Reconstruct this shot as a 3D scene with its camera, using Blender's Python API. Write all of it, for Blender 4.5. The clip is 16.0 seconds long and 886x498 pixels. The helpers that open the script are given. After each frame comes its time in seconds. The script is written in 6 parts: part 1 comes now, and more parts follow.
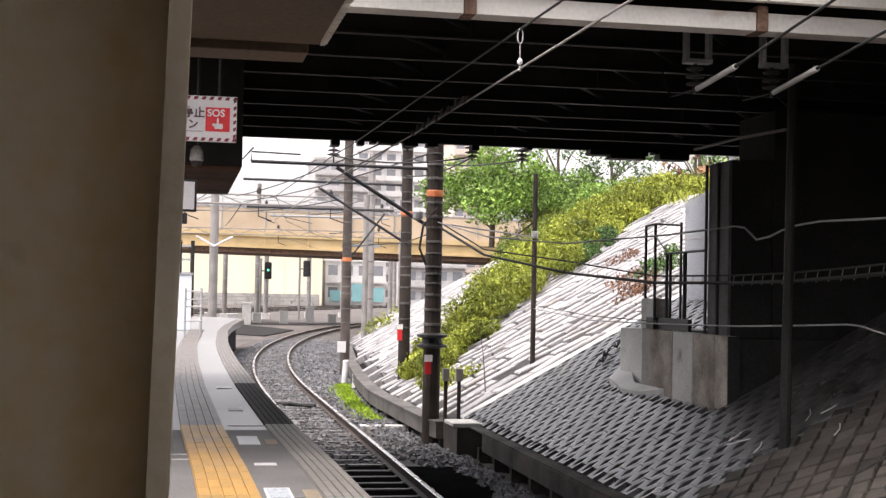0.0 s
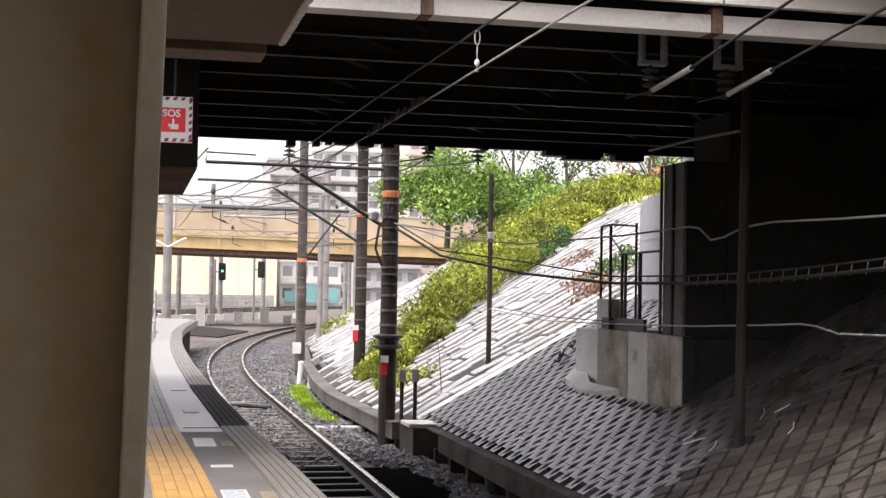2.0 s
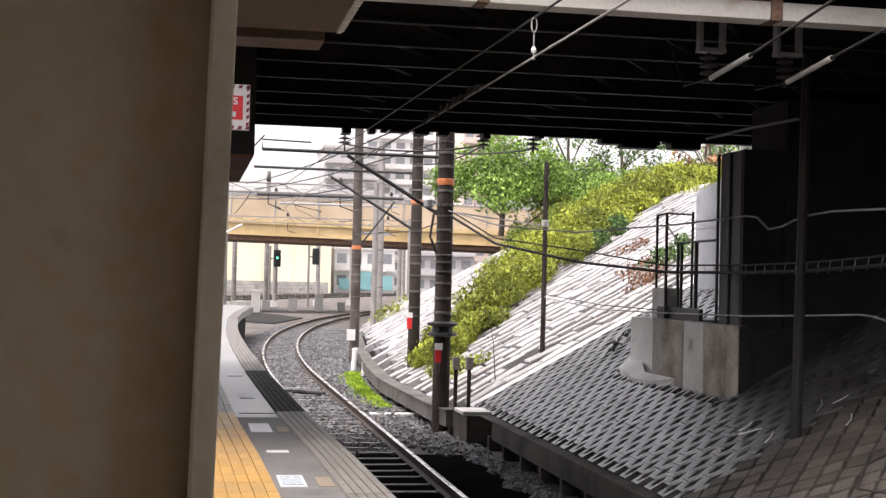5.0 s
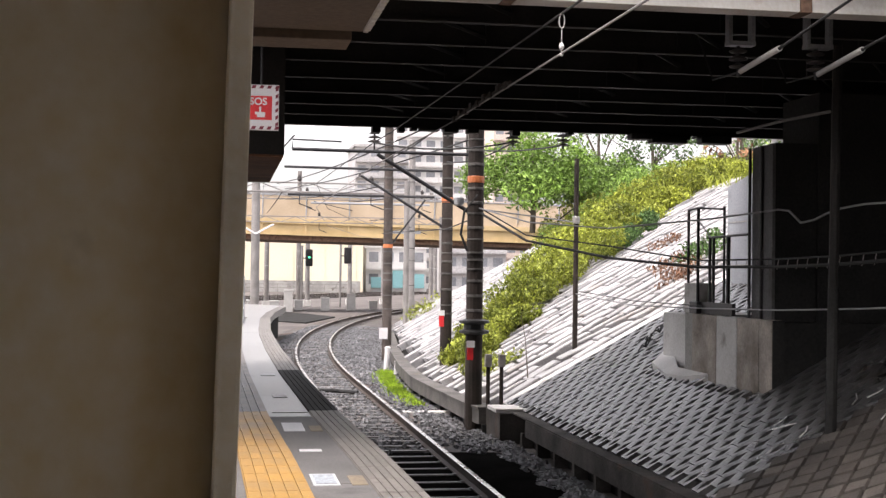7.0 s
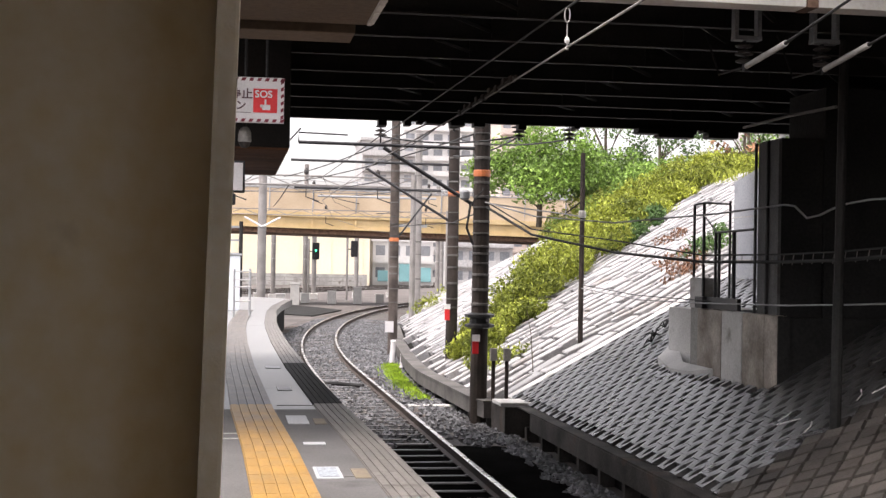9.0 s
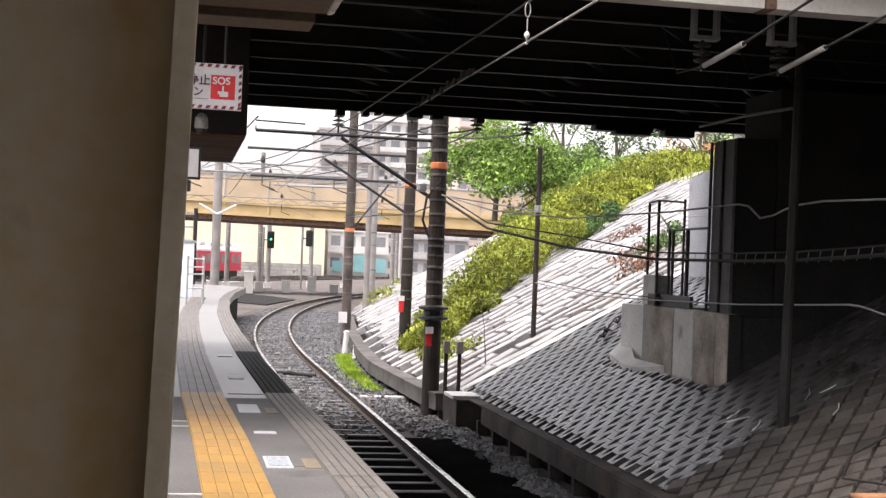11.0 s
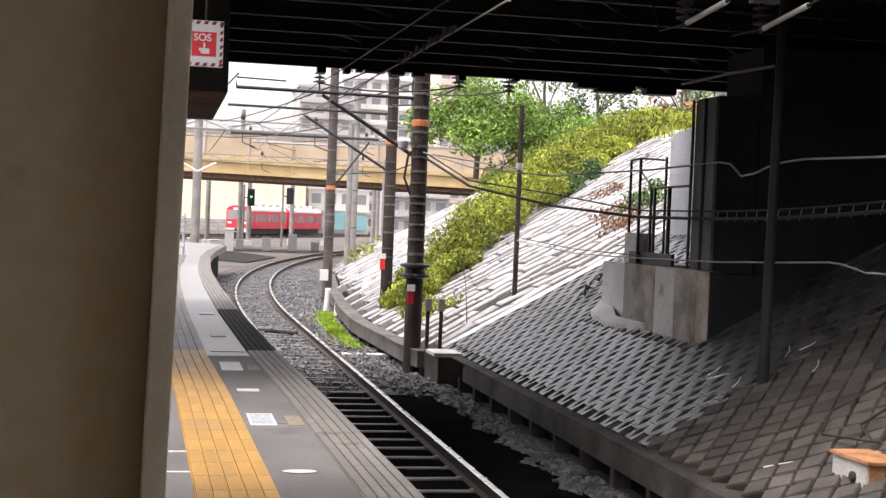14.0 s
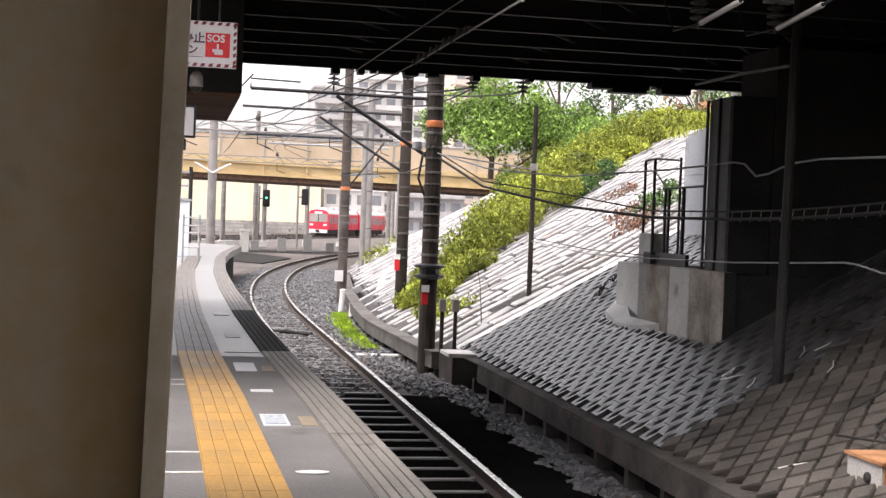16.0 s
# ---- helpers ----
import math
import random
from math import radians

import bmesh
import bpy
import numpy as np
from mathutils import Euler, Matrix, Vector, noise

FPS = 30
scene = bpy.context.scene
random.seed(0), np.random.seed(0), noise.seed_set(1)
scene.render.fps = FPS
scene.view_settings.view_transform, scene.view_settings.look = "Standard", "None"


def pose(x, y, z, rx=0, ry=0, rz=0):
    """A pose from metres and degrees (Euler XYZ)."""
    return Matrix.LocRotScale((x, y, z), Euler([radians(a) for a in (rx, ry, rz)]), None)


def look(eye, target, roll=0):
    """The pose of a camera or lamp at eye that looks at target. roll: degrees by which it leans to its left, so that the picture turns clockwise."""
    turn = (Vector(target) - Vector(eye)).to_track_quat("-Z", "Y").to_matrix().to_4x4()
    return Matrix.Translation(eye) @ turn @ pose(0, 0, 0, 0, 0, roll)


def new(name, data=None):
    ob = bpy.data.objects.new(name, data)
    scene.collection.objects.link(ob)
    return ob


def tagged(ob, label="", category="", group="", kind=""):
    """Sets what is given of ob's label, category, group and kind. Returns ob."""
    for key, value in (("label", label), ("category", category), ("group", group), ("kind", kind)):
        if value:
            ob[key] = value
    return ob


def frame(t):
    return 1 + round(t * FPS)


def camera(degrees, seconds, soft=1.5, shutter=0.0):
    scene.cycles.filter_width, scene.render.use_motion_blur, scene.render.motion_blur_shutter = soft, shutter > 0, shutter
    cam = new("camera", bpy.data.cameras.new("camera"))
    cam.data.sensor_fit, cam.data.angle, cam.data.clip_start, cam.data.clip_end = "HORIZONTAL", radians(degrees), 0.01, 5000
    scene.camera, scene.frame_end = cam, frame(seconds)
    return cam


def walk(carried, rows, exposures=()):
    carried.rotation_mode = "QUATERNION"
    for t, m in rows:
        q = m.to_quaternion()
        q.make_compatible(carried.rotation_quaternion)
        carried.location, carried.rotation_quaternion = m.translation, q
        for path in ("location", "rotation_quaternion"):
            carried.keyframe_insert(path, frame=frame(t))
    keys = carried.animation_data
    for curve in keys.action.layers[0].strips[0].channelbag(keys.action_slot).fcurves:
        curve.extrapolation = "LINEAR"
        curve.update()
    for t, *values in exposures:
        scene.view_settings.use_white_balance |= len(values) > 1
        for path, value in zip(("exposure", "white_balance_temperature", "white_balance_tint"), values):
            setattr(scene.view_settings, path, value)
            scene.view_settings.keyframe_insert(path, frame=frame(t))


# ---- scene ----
cam = camera(36.2, 16.0, soft=1.4)
walk(cam, [
    (0, look((0.0069, -0.0014, 2.550), (3.7946, 19.6282, 3.1263), 1.145)),
    (0.5, look((0.0055, -0.0011, 2.550), (4.0539, 19.5808, 2.9495), 1.251)),
    (1, look((-0.0007, 0.0001, 2.550), (4.2259, 19.5457, 2.8786), 1.138)),
    (1.5, look((-0.0086, 0.0017, 2.550), (4.4017, 19.4948, 3.3047), 1.183)),
    (2, look((-0.0125, 0.0024, 2.550), (4.4264, 19.4944, 3.1488), 1.040)),
    (2.5, look((-0.0162, 0.0032, 2.550), (4.4288, 19.4985, 2.9682), 1.054)),
    (3, look((-0.0172, 0.0034, 2.550), (4.4354, 19.4923, 3.1456), 1.093)),
    (3.5, look((-0.0180, 0.0035, 2.550), (4.3847, 19.5022, 3.1954), 1.063)),
    (4, look((-0.0221, 0.0043, 2.550), (4.0895, 19.5706, 3.0570), 1.134)),
    (4.5, look((-0.0280, 0.0055, 2.550), (3.6409, 19.6609, 3.0002), 1.366)),
    (4.7, look((-0.0274, 0.0054, 2.550), (3.6403, 19.6621, 2.9497), 1.391)),
    (6.8, look((-0.0150, 0.0029, 2.550), (3.3169, 19.7188, 2.9797), 0.798)),
    (7, look((-0.0141, 0.0028, 2.550), (3.1941, 19.7405, 2.9108), 0.729)),
    (7.5, look((-0.0060, 0.0012, 2.550), (3.2712, 19.7238, 3.0781), 0.687)),
    (8, look((0.0003, -0.0001, 2.550), (2.8052, 19.7967, 3.0211), 0.707)),
    (8.5, look((0.0029, -0.0006, 2.550), (2.7788, 19.7962, 3.1671), 0.745)),
    (9, look((0.0052, -0.0010, 2.550), (3.1148, 19.7540, 2.8167), 0.992)),
    (9.2, look((0.0051, -0.0010, 2.550), (3.4007, 19.7078, 2.7367), 1.138)),
    (11.3, look((0.0058, -0.0011, 2.550), (3.7655, 19.6418, 2.6919), 2.281)),
    (11.5, look((0.0038, -0.0008, 2.550), (3.7384, 19.6472, 2.6505), 2.311)),
    (12, look((0.0017, -0.0003, 2.550), (3.7753, 19.6402, 2.6554), 2.429)),
    (12.5, look((0.0030, -0.0006, 2.550), (3.9633, 19.6033, 2.6086), 2.331)),
    (13, look((0.0037, -0.0007, 2.550), (3.9950, 19.5964, 2.3982), 2.231)),
    (13.5, look((-0.0008, 0.0002, 2.550), (4.0160, 19.5919, 2.3842), 2.103)),
    (14, look((-0.0109, 0.0021, 2.550), (4.0532, 19.5798, 2.1062), 2.278)),
    (14.5, look((-0.0168, 0.0033, 2.550), (4.0464, 19.5817, 2.1316), 2.276)),
    (15, look((-0.0107, 0.0021, 2.550), (4.2249, 19.5412, 2.0159), 2.434)),
    (15.5, look((-0.0010, 0.0002, 2.550), (4.0238, 19.5845, 2.0467), 2.471)),
    (16, look((0.0045, -0.0009, 2.550), (3.8495, 19.6211, 2.1084), 2.200)),
], exposures=[(0, 1.66, 6800, 17), (16, 1.66, 6800, 17)])

# ---- light ----
world = bpy.data.worlds.new("overcast_sky")
scene.world = world
world.use_nodes = True
wn, wl = world.node_tree.nodes, world.node_tree.links
wn.clear()
sky = wn.new("ShaderNodeTexSky")
sky.sky_type = "NISHITA"
sky.sun_disc = False
sky.sun_elevation = radians(65)
sky.sun_rotation = radians(244)
sky.dust_density = 4.0
grey = wn.new("ShaderNodeHueSaturation")
grey.inputs["Saturation"].default_value = 0.22
bg = wn.new("ShaderNodeBackground")
bg.inputs["Strength"].default_value = 0.15
wo = wn.new("ShaderNodeOutputWorld")
wl.new(sky.outputs[0], grey.inputs["Color"])
wl.new(grey.outputs[0], bg.inputs["Color"])
wl.new(bg.outputs[0], wo.inputs["Surface"])

sun_data = bpy.data.lights.new("sun", "SUN")
sun_data.energy = 0.6
sun_data.angle = radians(24)
sun_data.color = (1.0, 0.97, 0.93)
sun = new("sun", sun_data)
sun.matrix_world = look((-25, -12, 60), (0, 0, 0))


# ---- materials ----
def mat(name, base, rough=0.8, metal=0.0, vary=0.25, scale=3.0, fine=40.0, bump=0.3, tint=None, spread=0.0, spec=0.5, stain=None, stain_scale=1.2, stain_at=0.6):
    """A surface with broad stains, fine grain and a little relief. tint: second colour of the broad variation."""
    m = bpy.data.materials.new(name)
    m.use_nodes = True
    n, l = m.node_tree.nodes, m.node_tree.links
    b = n["Principled BSDF"]
    b.inputs["Metallic"].default_value = metal
    b.inputs["Specular IOR Level"].default_value = spec
    geo = n.new("ShaderNodeNewGeometry")
    big = n.new("ShaderNodeTexNoise")
    big.inputs["Scale"].default_value = scale
    big.inputs["Detail"].default_value = 5
    small = n.new("ShaderNodeTexNoise")
    small.inputs["Scale"].default_value = fine
    small.inputs["Detail"].default_value = 4
    for t in (big, small):
        l.new(geo.outputs["Position"], t.inputs["Vector"])
    dark = tuple(c * (1 - vary) for c in base)
    lite = tuple(min(1, c * (1 + vary)) for c in (tint or base))
    r1 = n.new("ShaderNodeValToRGB")
    r1.color_ramp.elements[0].position, r1.color_ramp.elements[1].position = 0.3, 0.7
    r1.color_ramp.elements[0].color, r1.color_ramp.elements[1].color = (*dark, 1), (*lite, 1)
    l.new(big.outputs["Fac"], r1.inputs["Fac"])
    mix = n.new("ShaderNodeMix")
    mix.data_type, mix.blend_type = "RGBA", "OVERLAY"
    mix.inputs["Factor"].default_value = 0.45
    l.new(r1.outputs["Color"], mix.inputs["A"])
    l.new(small.outputs["Fac"], mix.inputs["B"])
    col = mix.outputs["Result"]
    if stain:
        st = n.new("ShaderNodeTexNoise")
        st.inputs["Scale"].default_value = stain_scale
        st.inputs["Detail"].default_value = 7
        l.new(geo.outputs["Position"], st.inputs["Vector"])
        sr = n.new("ShaderNodeValToRGB")
        sr.color_ramp.elements[0].position, sr.color_ramp.elements[1].position = stain_at, stain_at + 0.12
        l.new(st.outputs["Fac"], sr.inputs["Fac"])
        m2 = n.new("ShaderNodeMix")
        m2.data_type = "RGBA"
        m2.inputs["B"].default_value = (*stain, 1)
        l.new(sr.outputs["Color"], m2.inputs["Factor"])
        l.new(col, m2.inputs["A"])
        col = m2.outputs["Result"]
    if spread:
        info = n.new("ShaderNodeObjectInfo")
        isl = n.new("ShaderNodeMath")
        isl.operation = "ADD"
        l.new(info.outputs["Random"], isl.inputs[0])
        l.new(geo.outputs["Random Per Island"], isl.inputs[1])
        wrap = n.new("ShaderNodeMath")
        wrap.operation = "FRACT"
        l.new(isl.outputs[0], wrap.inputs[0])
        mr = n.new("ShaderNodeMapRange")
        mr.inputs["To Min"].default_value, mr.inputs["To Max"].default_value = 1 - spread, 1 + spread
        l.new(wrap.outputs[0], mr.inputs["Value"])
        hs = n.new("ShaderNodeHueSaturation")
        l.new(mr.outputs["Result"], hs.inputs["Value"])
        l.new(col, hs.inputs["Color"])
        col = hs.outputs["Color"]
    l.new(col, b.inputs["Base Color"])
    rr = n.new("ShaderNodeMapRange")
    rr.inputs["To Min"].default_value, rr.inputs["To Max"].default_value = max(0.03, rough - 0.14), min(1, rough + 0.14)
    l.new(big.outputs["Fac"], rr.inputs["Value"])
    l.new(rr.outputs["Result"], b.inputs["Roughness"])
    if bump:
        bp = n.new("ShaderNodeBump")
        bp.inputs["Strength"].default_value = bump
        bp.inputs["Distance"].default_value = 0.02
        l.new(small.outputs["Fac"], bp.inputs["Height"])
        l.new(bp.outputs["Normal"], b.inputs["Normal"])
    return m


def leafy(name, a, b2):
    m = mat(name, a, 0.55, 0, 0.35, 0.7, 12, 0, b2, 0.6, 0.3)
    p = m.node_tree.nodes["Principled BSDF"]
    p.inputs["Subsurface Weight"].default_value = 0.0
    p.inputs["Transmission Weight"].default_value = 0.0
    return m


def glow(name, colour, strength):
    m = bpy.data.materials.new(name)
    m.use_nodes = True
    b = m.node_tree.nodes["Principled BSDF"]
    b.inputs["Base Color"].default_value = (*colour, 1)
    b.inputs["Emission Color"].default_value = (*colour, 1)
    b.inputs["Emission Strength"].default_value = strength
    return m


M_PILLAR = mat("beige_painted_steel", (0.78, 0.67, 0.475), 0.5, 0, 0.08, 1.2, 30, 0.06, stain=(0.50, 0.41, 0.28), stain_scale=5, stain_at=0.68)
M_TRIM = mat("worn_beige_trim", (0.84, 0.745, 0.58), 0.5, 0, 0.15, 6, 60, 0.2, stain=(0.3, 0.22, 0.14), stain_scale=9, stain_at=0.64)
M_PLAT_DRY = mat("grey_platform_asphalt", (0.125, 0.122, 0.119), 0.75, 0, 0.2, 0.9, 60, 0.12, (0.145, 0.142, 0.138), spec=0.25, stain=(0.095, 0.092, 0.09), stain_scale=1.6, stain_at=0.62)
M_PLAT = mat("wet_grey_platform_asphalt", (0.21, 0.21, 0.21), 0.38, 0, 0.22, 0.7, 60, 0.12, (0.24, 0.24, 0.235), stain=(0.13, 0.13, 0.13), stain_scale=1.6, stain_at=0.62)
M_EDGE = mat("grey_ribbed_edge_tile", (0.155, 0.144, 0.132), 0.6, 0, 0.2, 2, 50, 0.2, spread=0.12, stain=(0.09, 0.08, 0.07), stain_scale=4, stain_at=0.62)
# Black copy of the edge tile, with the bridge's darkness in its colour.
M_EDGE_BLACK = mat("bridge_shade_edge_tile", (0.02, 0.02, 0.02), 0.85, 0, 0.3, 3, 60, 0.2, spec=0.15)
M_YELLOW = mat("yellow_tactile_tile", (0.36, 0.205, 0.05), 0.5, 0, 0.18, 2.5, 40, 0.15, spread=0.1, stain=(0.33, 0.19, 0.05), stain_scale=6, stain_at=0.66)
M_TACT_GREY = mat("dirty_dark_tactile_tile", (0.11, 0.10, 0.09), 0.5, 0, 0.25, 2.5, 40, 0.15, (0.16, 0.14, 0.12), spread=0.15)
M_WHITE_PAINT = mat("worn_white_floor_paint", (0.50, 0.51, 0.525), 0.5, 0, 0.08, 5, 50, 0.1, stain=(0.4, 0.4, 0.4), stain_scale=14, stain_at=0.66)
M_CONC = mat("grey_weathered_concrete", (0.34, 0.33, 0.31), 0.85, 0, 0.25, 0.9, 30, 0.3, stain=(0.16, 0.14, 0.12), stain_scale=1.5, stain_at=0.6)
M_CONC_LIGHT = mat("pale_concrete", (0.58, 0.57, 0.55), 0.85, 0, 0.2, 1.1, 30, 0.3, stain=(0.26, 0.24, 0.21), stain_scale=2, stain_at=0.62)
M_CONC_BROWN = mat("rust_stained_concrete", (0.27, 0.225, 0.185), 0.85, 0, 0.35, 2.2, 30, 0.3, (0.38, 0.34, 0.30))
# Near-black base stands in for deep shade, mostly under the bridge.
M_CONC_DARK = mat("shade_dark_concrete", (0.034, 0.034, 0.033), 0.95, 0, 0.3, 1.2, 25, 0.3, spec=0.1)
# One trough concrete twice: darkened for bridge shade, lighter for the open.
M_TROUGH = mat("shaded_trough_concrete", (0.04, 0.037, 0.035), 0.9, 0, 0.3, 1.8, 30, 0.3, (0.075, 0.068, 0.062), spec=0.2, stain=(0.11, 0.07, 0.05), stain_scale=1.0, stain_at=0.62)
M_TROUGH_OPEN = mat("open_lit_trough_concrete", (0.085, 0.08, 0.075), 0.85, 0, 0.3, 1.8, 30, 0.3, (0.12, 0.113, 0.106), spec=0.3, stain=(0.10, 0.085, 0.07), stain_scale=1.3, stain_at=0.6)
# Blocks under the bridge dark, open slabs pale: light and shade in the colour.
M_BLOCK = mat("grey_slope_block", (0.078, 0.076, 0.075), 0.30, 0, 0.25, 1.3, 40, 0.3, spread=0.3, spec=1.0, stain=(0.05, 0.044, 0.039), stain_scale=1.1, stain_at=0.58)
M_BLOCK_LIT = mat("open_lit_slope_block", (0.375, 0.37, 0.37), 0.85, 0, 0.22, 1.3, 40, 0.6, spread=0.16, stain=(0.29, 0.26, 0.235), stain_scale=0.9, stain_at=0.6)
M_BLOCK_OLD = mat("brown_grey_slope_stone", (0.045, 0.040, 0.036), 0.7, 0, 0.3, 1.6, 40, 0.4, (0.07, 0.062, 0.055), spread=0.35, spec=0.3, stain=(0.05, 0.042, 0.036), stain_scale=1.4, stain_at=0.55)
M_CONC_WHITE = mat("bleached_concrete", (0.66, 0.65, 0.63), 0.8, 0, 0.15, 1.4, 40, 0.3, stain=(0.38, 0.35, 0.31), stain_scale=2.2, stain_at=0.64)
M_WING = mat("blue_grey_cast_concrete", (0.30, 0.315, 0.34), 0.8, 0, 0.15, 0.9, 30, 0.2, stain=(0.22, 0.225, 0.24), stain_scale=1.5, stain_at=0.6)
M_CONC_STRIP = mat("lit_stained_column_concrete", (0.12, 0.12, 0.12), 0.8, 0, 0.25, 1.6, 30, 0.3, stain=(0.07, 0.065, 0.06), stain_scale=2.5, stain_at=0.6)
M_SOIL = mat("dark_soil_between_blocks", (0.010, 0.009, 0.0085), 1.0, 0, 0.4, 2, 30, 0.5, spec=0.1)
M_BALLAST = mat("grey_ballast_bed", (0.06, 0.057, 0.055), 0.9, 0, 0.3, 0.8, 22, 1.0, (0.09, 0.08, 0.072), stain=(0.07, 0.045, 0.035), stain_scale=0.35, stain_at=0.5)
M_STONE = mat("ballast_stone", (0.098, 0.101, 0.108), 0.6, 0, 0.25, 1.0, 30, 0.2, (0.13, 0.13, 0.134), spread=0.5, stain=(0.12, 0.085, 0.065), stain_scale=0.3, stain_at=0.62)
# Near-black base holds the bridge's shadow on the ballast.
M_BALLAST_SHADE = mat("bridge_shade_ballast", (0.009, 0.0088, 0.0085), 1.0, 0, 0.3, 1.5, 25, 1.0, spec=0.0)
M_STONE_RUST = mat("rust_brown_ballast_stone", (0.075, 0.045, 0.035), 0.8, 0, 0.3, 1.0, 30, 0.2, (0.11, 0.075, 0.06), spread=0.5)
M_RAIL = mat("rusty_rail_side", (0.055, 0.04, 0.032), 0.7, 0.3, 0.3, 4, 40, 0.2)
M_RAILTOP = mat("polished_rail_head", (0.62, 0.60, 0.58), 0.28, 1.0, 0.08, 3, 80, 0.03)
M_SLEEPER = mat("weathered_sleeper", (0.12, 0.113, 0.106), 0.42, 0, 0.3, 3, 40, 0.3, spread=0.3)
M_STEEL_DARK = mat("near_black_girder_steel", (0.014, 0.0135, 0.013), 0.7, 0, 0.35, 1.5, 30, 0.2, (0.022, 0.02, 0.019), spec=0.25)
M_FASCIA = mat("rust_streaked_white_girder_paint", (0.74, 0.71, 0.66), 0.6, 0, 0.15, 1.1, 30, 0.15, stain=(0.36, 0.16, 0.06), stain_scale=1.3, stain_at=0.60)
M_FASCIA_UP = mat("grey_white_fascia_panel", (0.74, 0.71, 0.66), 0.6, 0, 0.15, 1.1, 30, 0.1)
M_SOFFIT = mat("brown_canopy_soffit", (0.135, 0.095, 0.066), 0.8, 0, 0.2, 1.5, 30, 0.2)
M_PLANK = mat("dark_brown_plank", (0.15, 0.075, 0.045), 0.9, 0, 0.3, 2, 30, 0.2, spread=0.25, spec=0.1)
M_RUST_SHADE = mat("dark_rust_and_shade_plate", (0.14, 0.08, 0.055), 0.8, 0, 0.35, 6, 40, 0.3, (0.2, 0.12, 0.08))
M_DARKMETAL = mat("dark_painted_metal", (0.04, 0.04, 0.042), 0.5, 0.4, 0.2, 3, 40, 0.1)
M_GALV = mat("dull_galvanised_steel", (0.38, 0.39, 0.40), 0.5, 0.7, 0.15, 3, 50, 0.1)
M_POLE = mat("dark_brown_pole", (0.026, 0.021, 0.018), 0.8, 0, 0.35, 2, 40, 0.15, (0.045, 0.035, 0.03), spec=0.25)
# Grey lifted so that the distant masts look washed out by haze.
M_POLE_GREY = mat("grey_concrete_pole", (0.25, 0.235, 0.225), 0.8, 0, 0.2, 2, 40, 0.15)
M_STRAP = mat("dull_pole_strap", (0.10, 0.094, 0.088), 0.6, 0.2, 0.3, 8, 40, 0.1, spread=0.5)
M_BAND = mat("pale_metal_band", (0.42, 0.41, 0.39), 0.5, 0.4, 0.15, 8, 40, 0.1)
M_ORANGE = mat("orange_reflective_band", (0.55, 0.17, 0.06), 0.5, 0, 0.12, 6, 40, 0.05)
M_RED = mat("red_sign_paint", (0.72, 0.03, 0.035), 0.45, 0, 0.08, 6, 60, 0.02)
M_MAROON = mat("maroon_stripe", (0.22, 0.03, 0.05), 0.5, 0, 0.1, 6, 60, 0.02)
M_SIGNWHITE = mat("white_sign_enamel", (0.74, 0.72, 0.72), 0.45, 0, 0.06, 4, 60, 0.02)
M_INK = mat("dark_sign_ink", (0.10, 0.05, 0.06), 0.5, 0, 0.1, 5, 50, 0)
M_INSUL = mat("brown_porcelain", (0.03, 0.024, 0.022), 0.55, 0, 0.2, 8, 40, 0)
M_CERAMIC = mat("white_porcelain", (0.8, 0.79, 0.77), 0.3, 0, 0.05, 8, 40, 0)
M_WIRE = mat("blackened_wire", (0.014, 0.014, 0.014), 0.7, 0, 0.2, 5, 50, 0)
M_WIRE_PALE = mat("grey_sheathed_cable", (0.24, 0.24, 0.24), 0.5, 0, 0.15, 5, 50, 0)
M_TUBE = mat("white_insulating_tube", (0.5, 0.49, 0.47), 0.4, 0, 0.1, 6, 50, 0.05)
M_PANEL = mat("pale_blue_grey_cabinet_paint", (0.70, 0.74, 0.79), 0.5, 0, 0.08, 1.2, 40, 0.05)
M_GIRDER_Y = mat("faded_yellow_girder_paint", (0.53, 0.385, 0.18), 0.6, 0, 0.12, 0.6, 20, 0.05, (0.58, 0.44, 0.24), stain=(0.36, 0.22, 0.10), stain_scale=0.6, stain_at=0.66)
M_GIRDER_T = mat("faded_tan_parapet_panel", (0.55, 0.42, 0.28), 0.7, 0, 0.1, 0.5, 20, 0.05, (0.58, 0.46, 0.33), spread=0.06)
M_CREAM = mat("cream_wall_render", (0.84, 0.76, 0.58), 0.8, 0, 0.05, 0.2, 6, 0.02)
M_APT = mat("grey_apartment_wall", (0.47, 0.46, 0.46), 0.8, 0, 0.08, 0.15, 5, 0.02)
M_APT_PINK = mat("beige_pink_apartment_wall", (0.62, 0.52, 0.46), 0.8, 0, 0.08, 0.15, 5, 0.02)
M_APT_WHITE = mat("white_apartment_wall", (0.68, 0.67, 0.66), 0.8, 0, 0.06, 0.15, 5, 0.02)
# Lighter than the near poles: haze and glare put into the colour.
M_POLE_FAR = mat("hazed_brown_pole", (0.06, 0.048, 0.042), 0.8, 0, 0.35, 2, 40, 0.15, (0.10, 0.083, 0.074), spec=0.25)
# Panes lightened too, with the distance haze in their base.
M_PANE = mat("haze_pale_window_pane", (0.27, 0.28, 0.30), 0.15, 0, 0.15, 0.3, 5, 0)
M_TEAL = mat("teal_shopfront_panel", (0.22, 0.45, 0.48), 0.5, 0, 0.1, 0.5, 10, 0)
M_GROUND = mat("grey_brown_yard_ground", (0.085, 0.074, 0.068), 0.9, 0, 0.3, 0.25, 4, 0.6, (0.12, 0.105, 0.095))
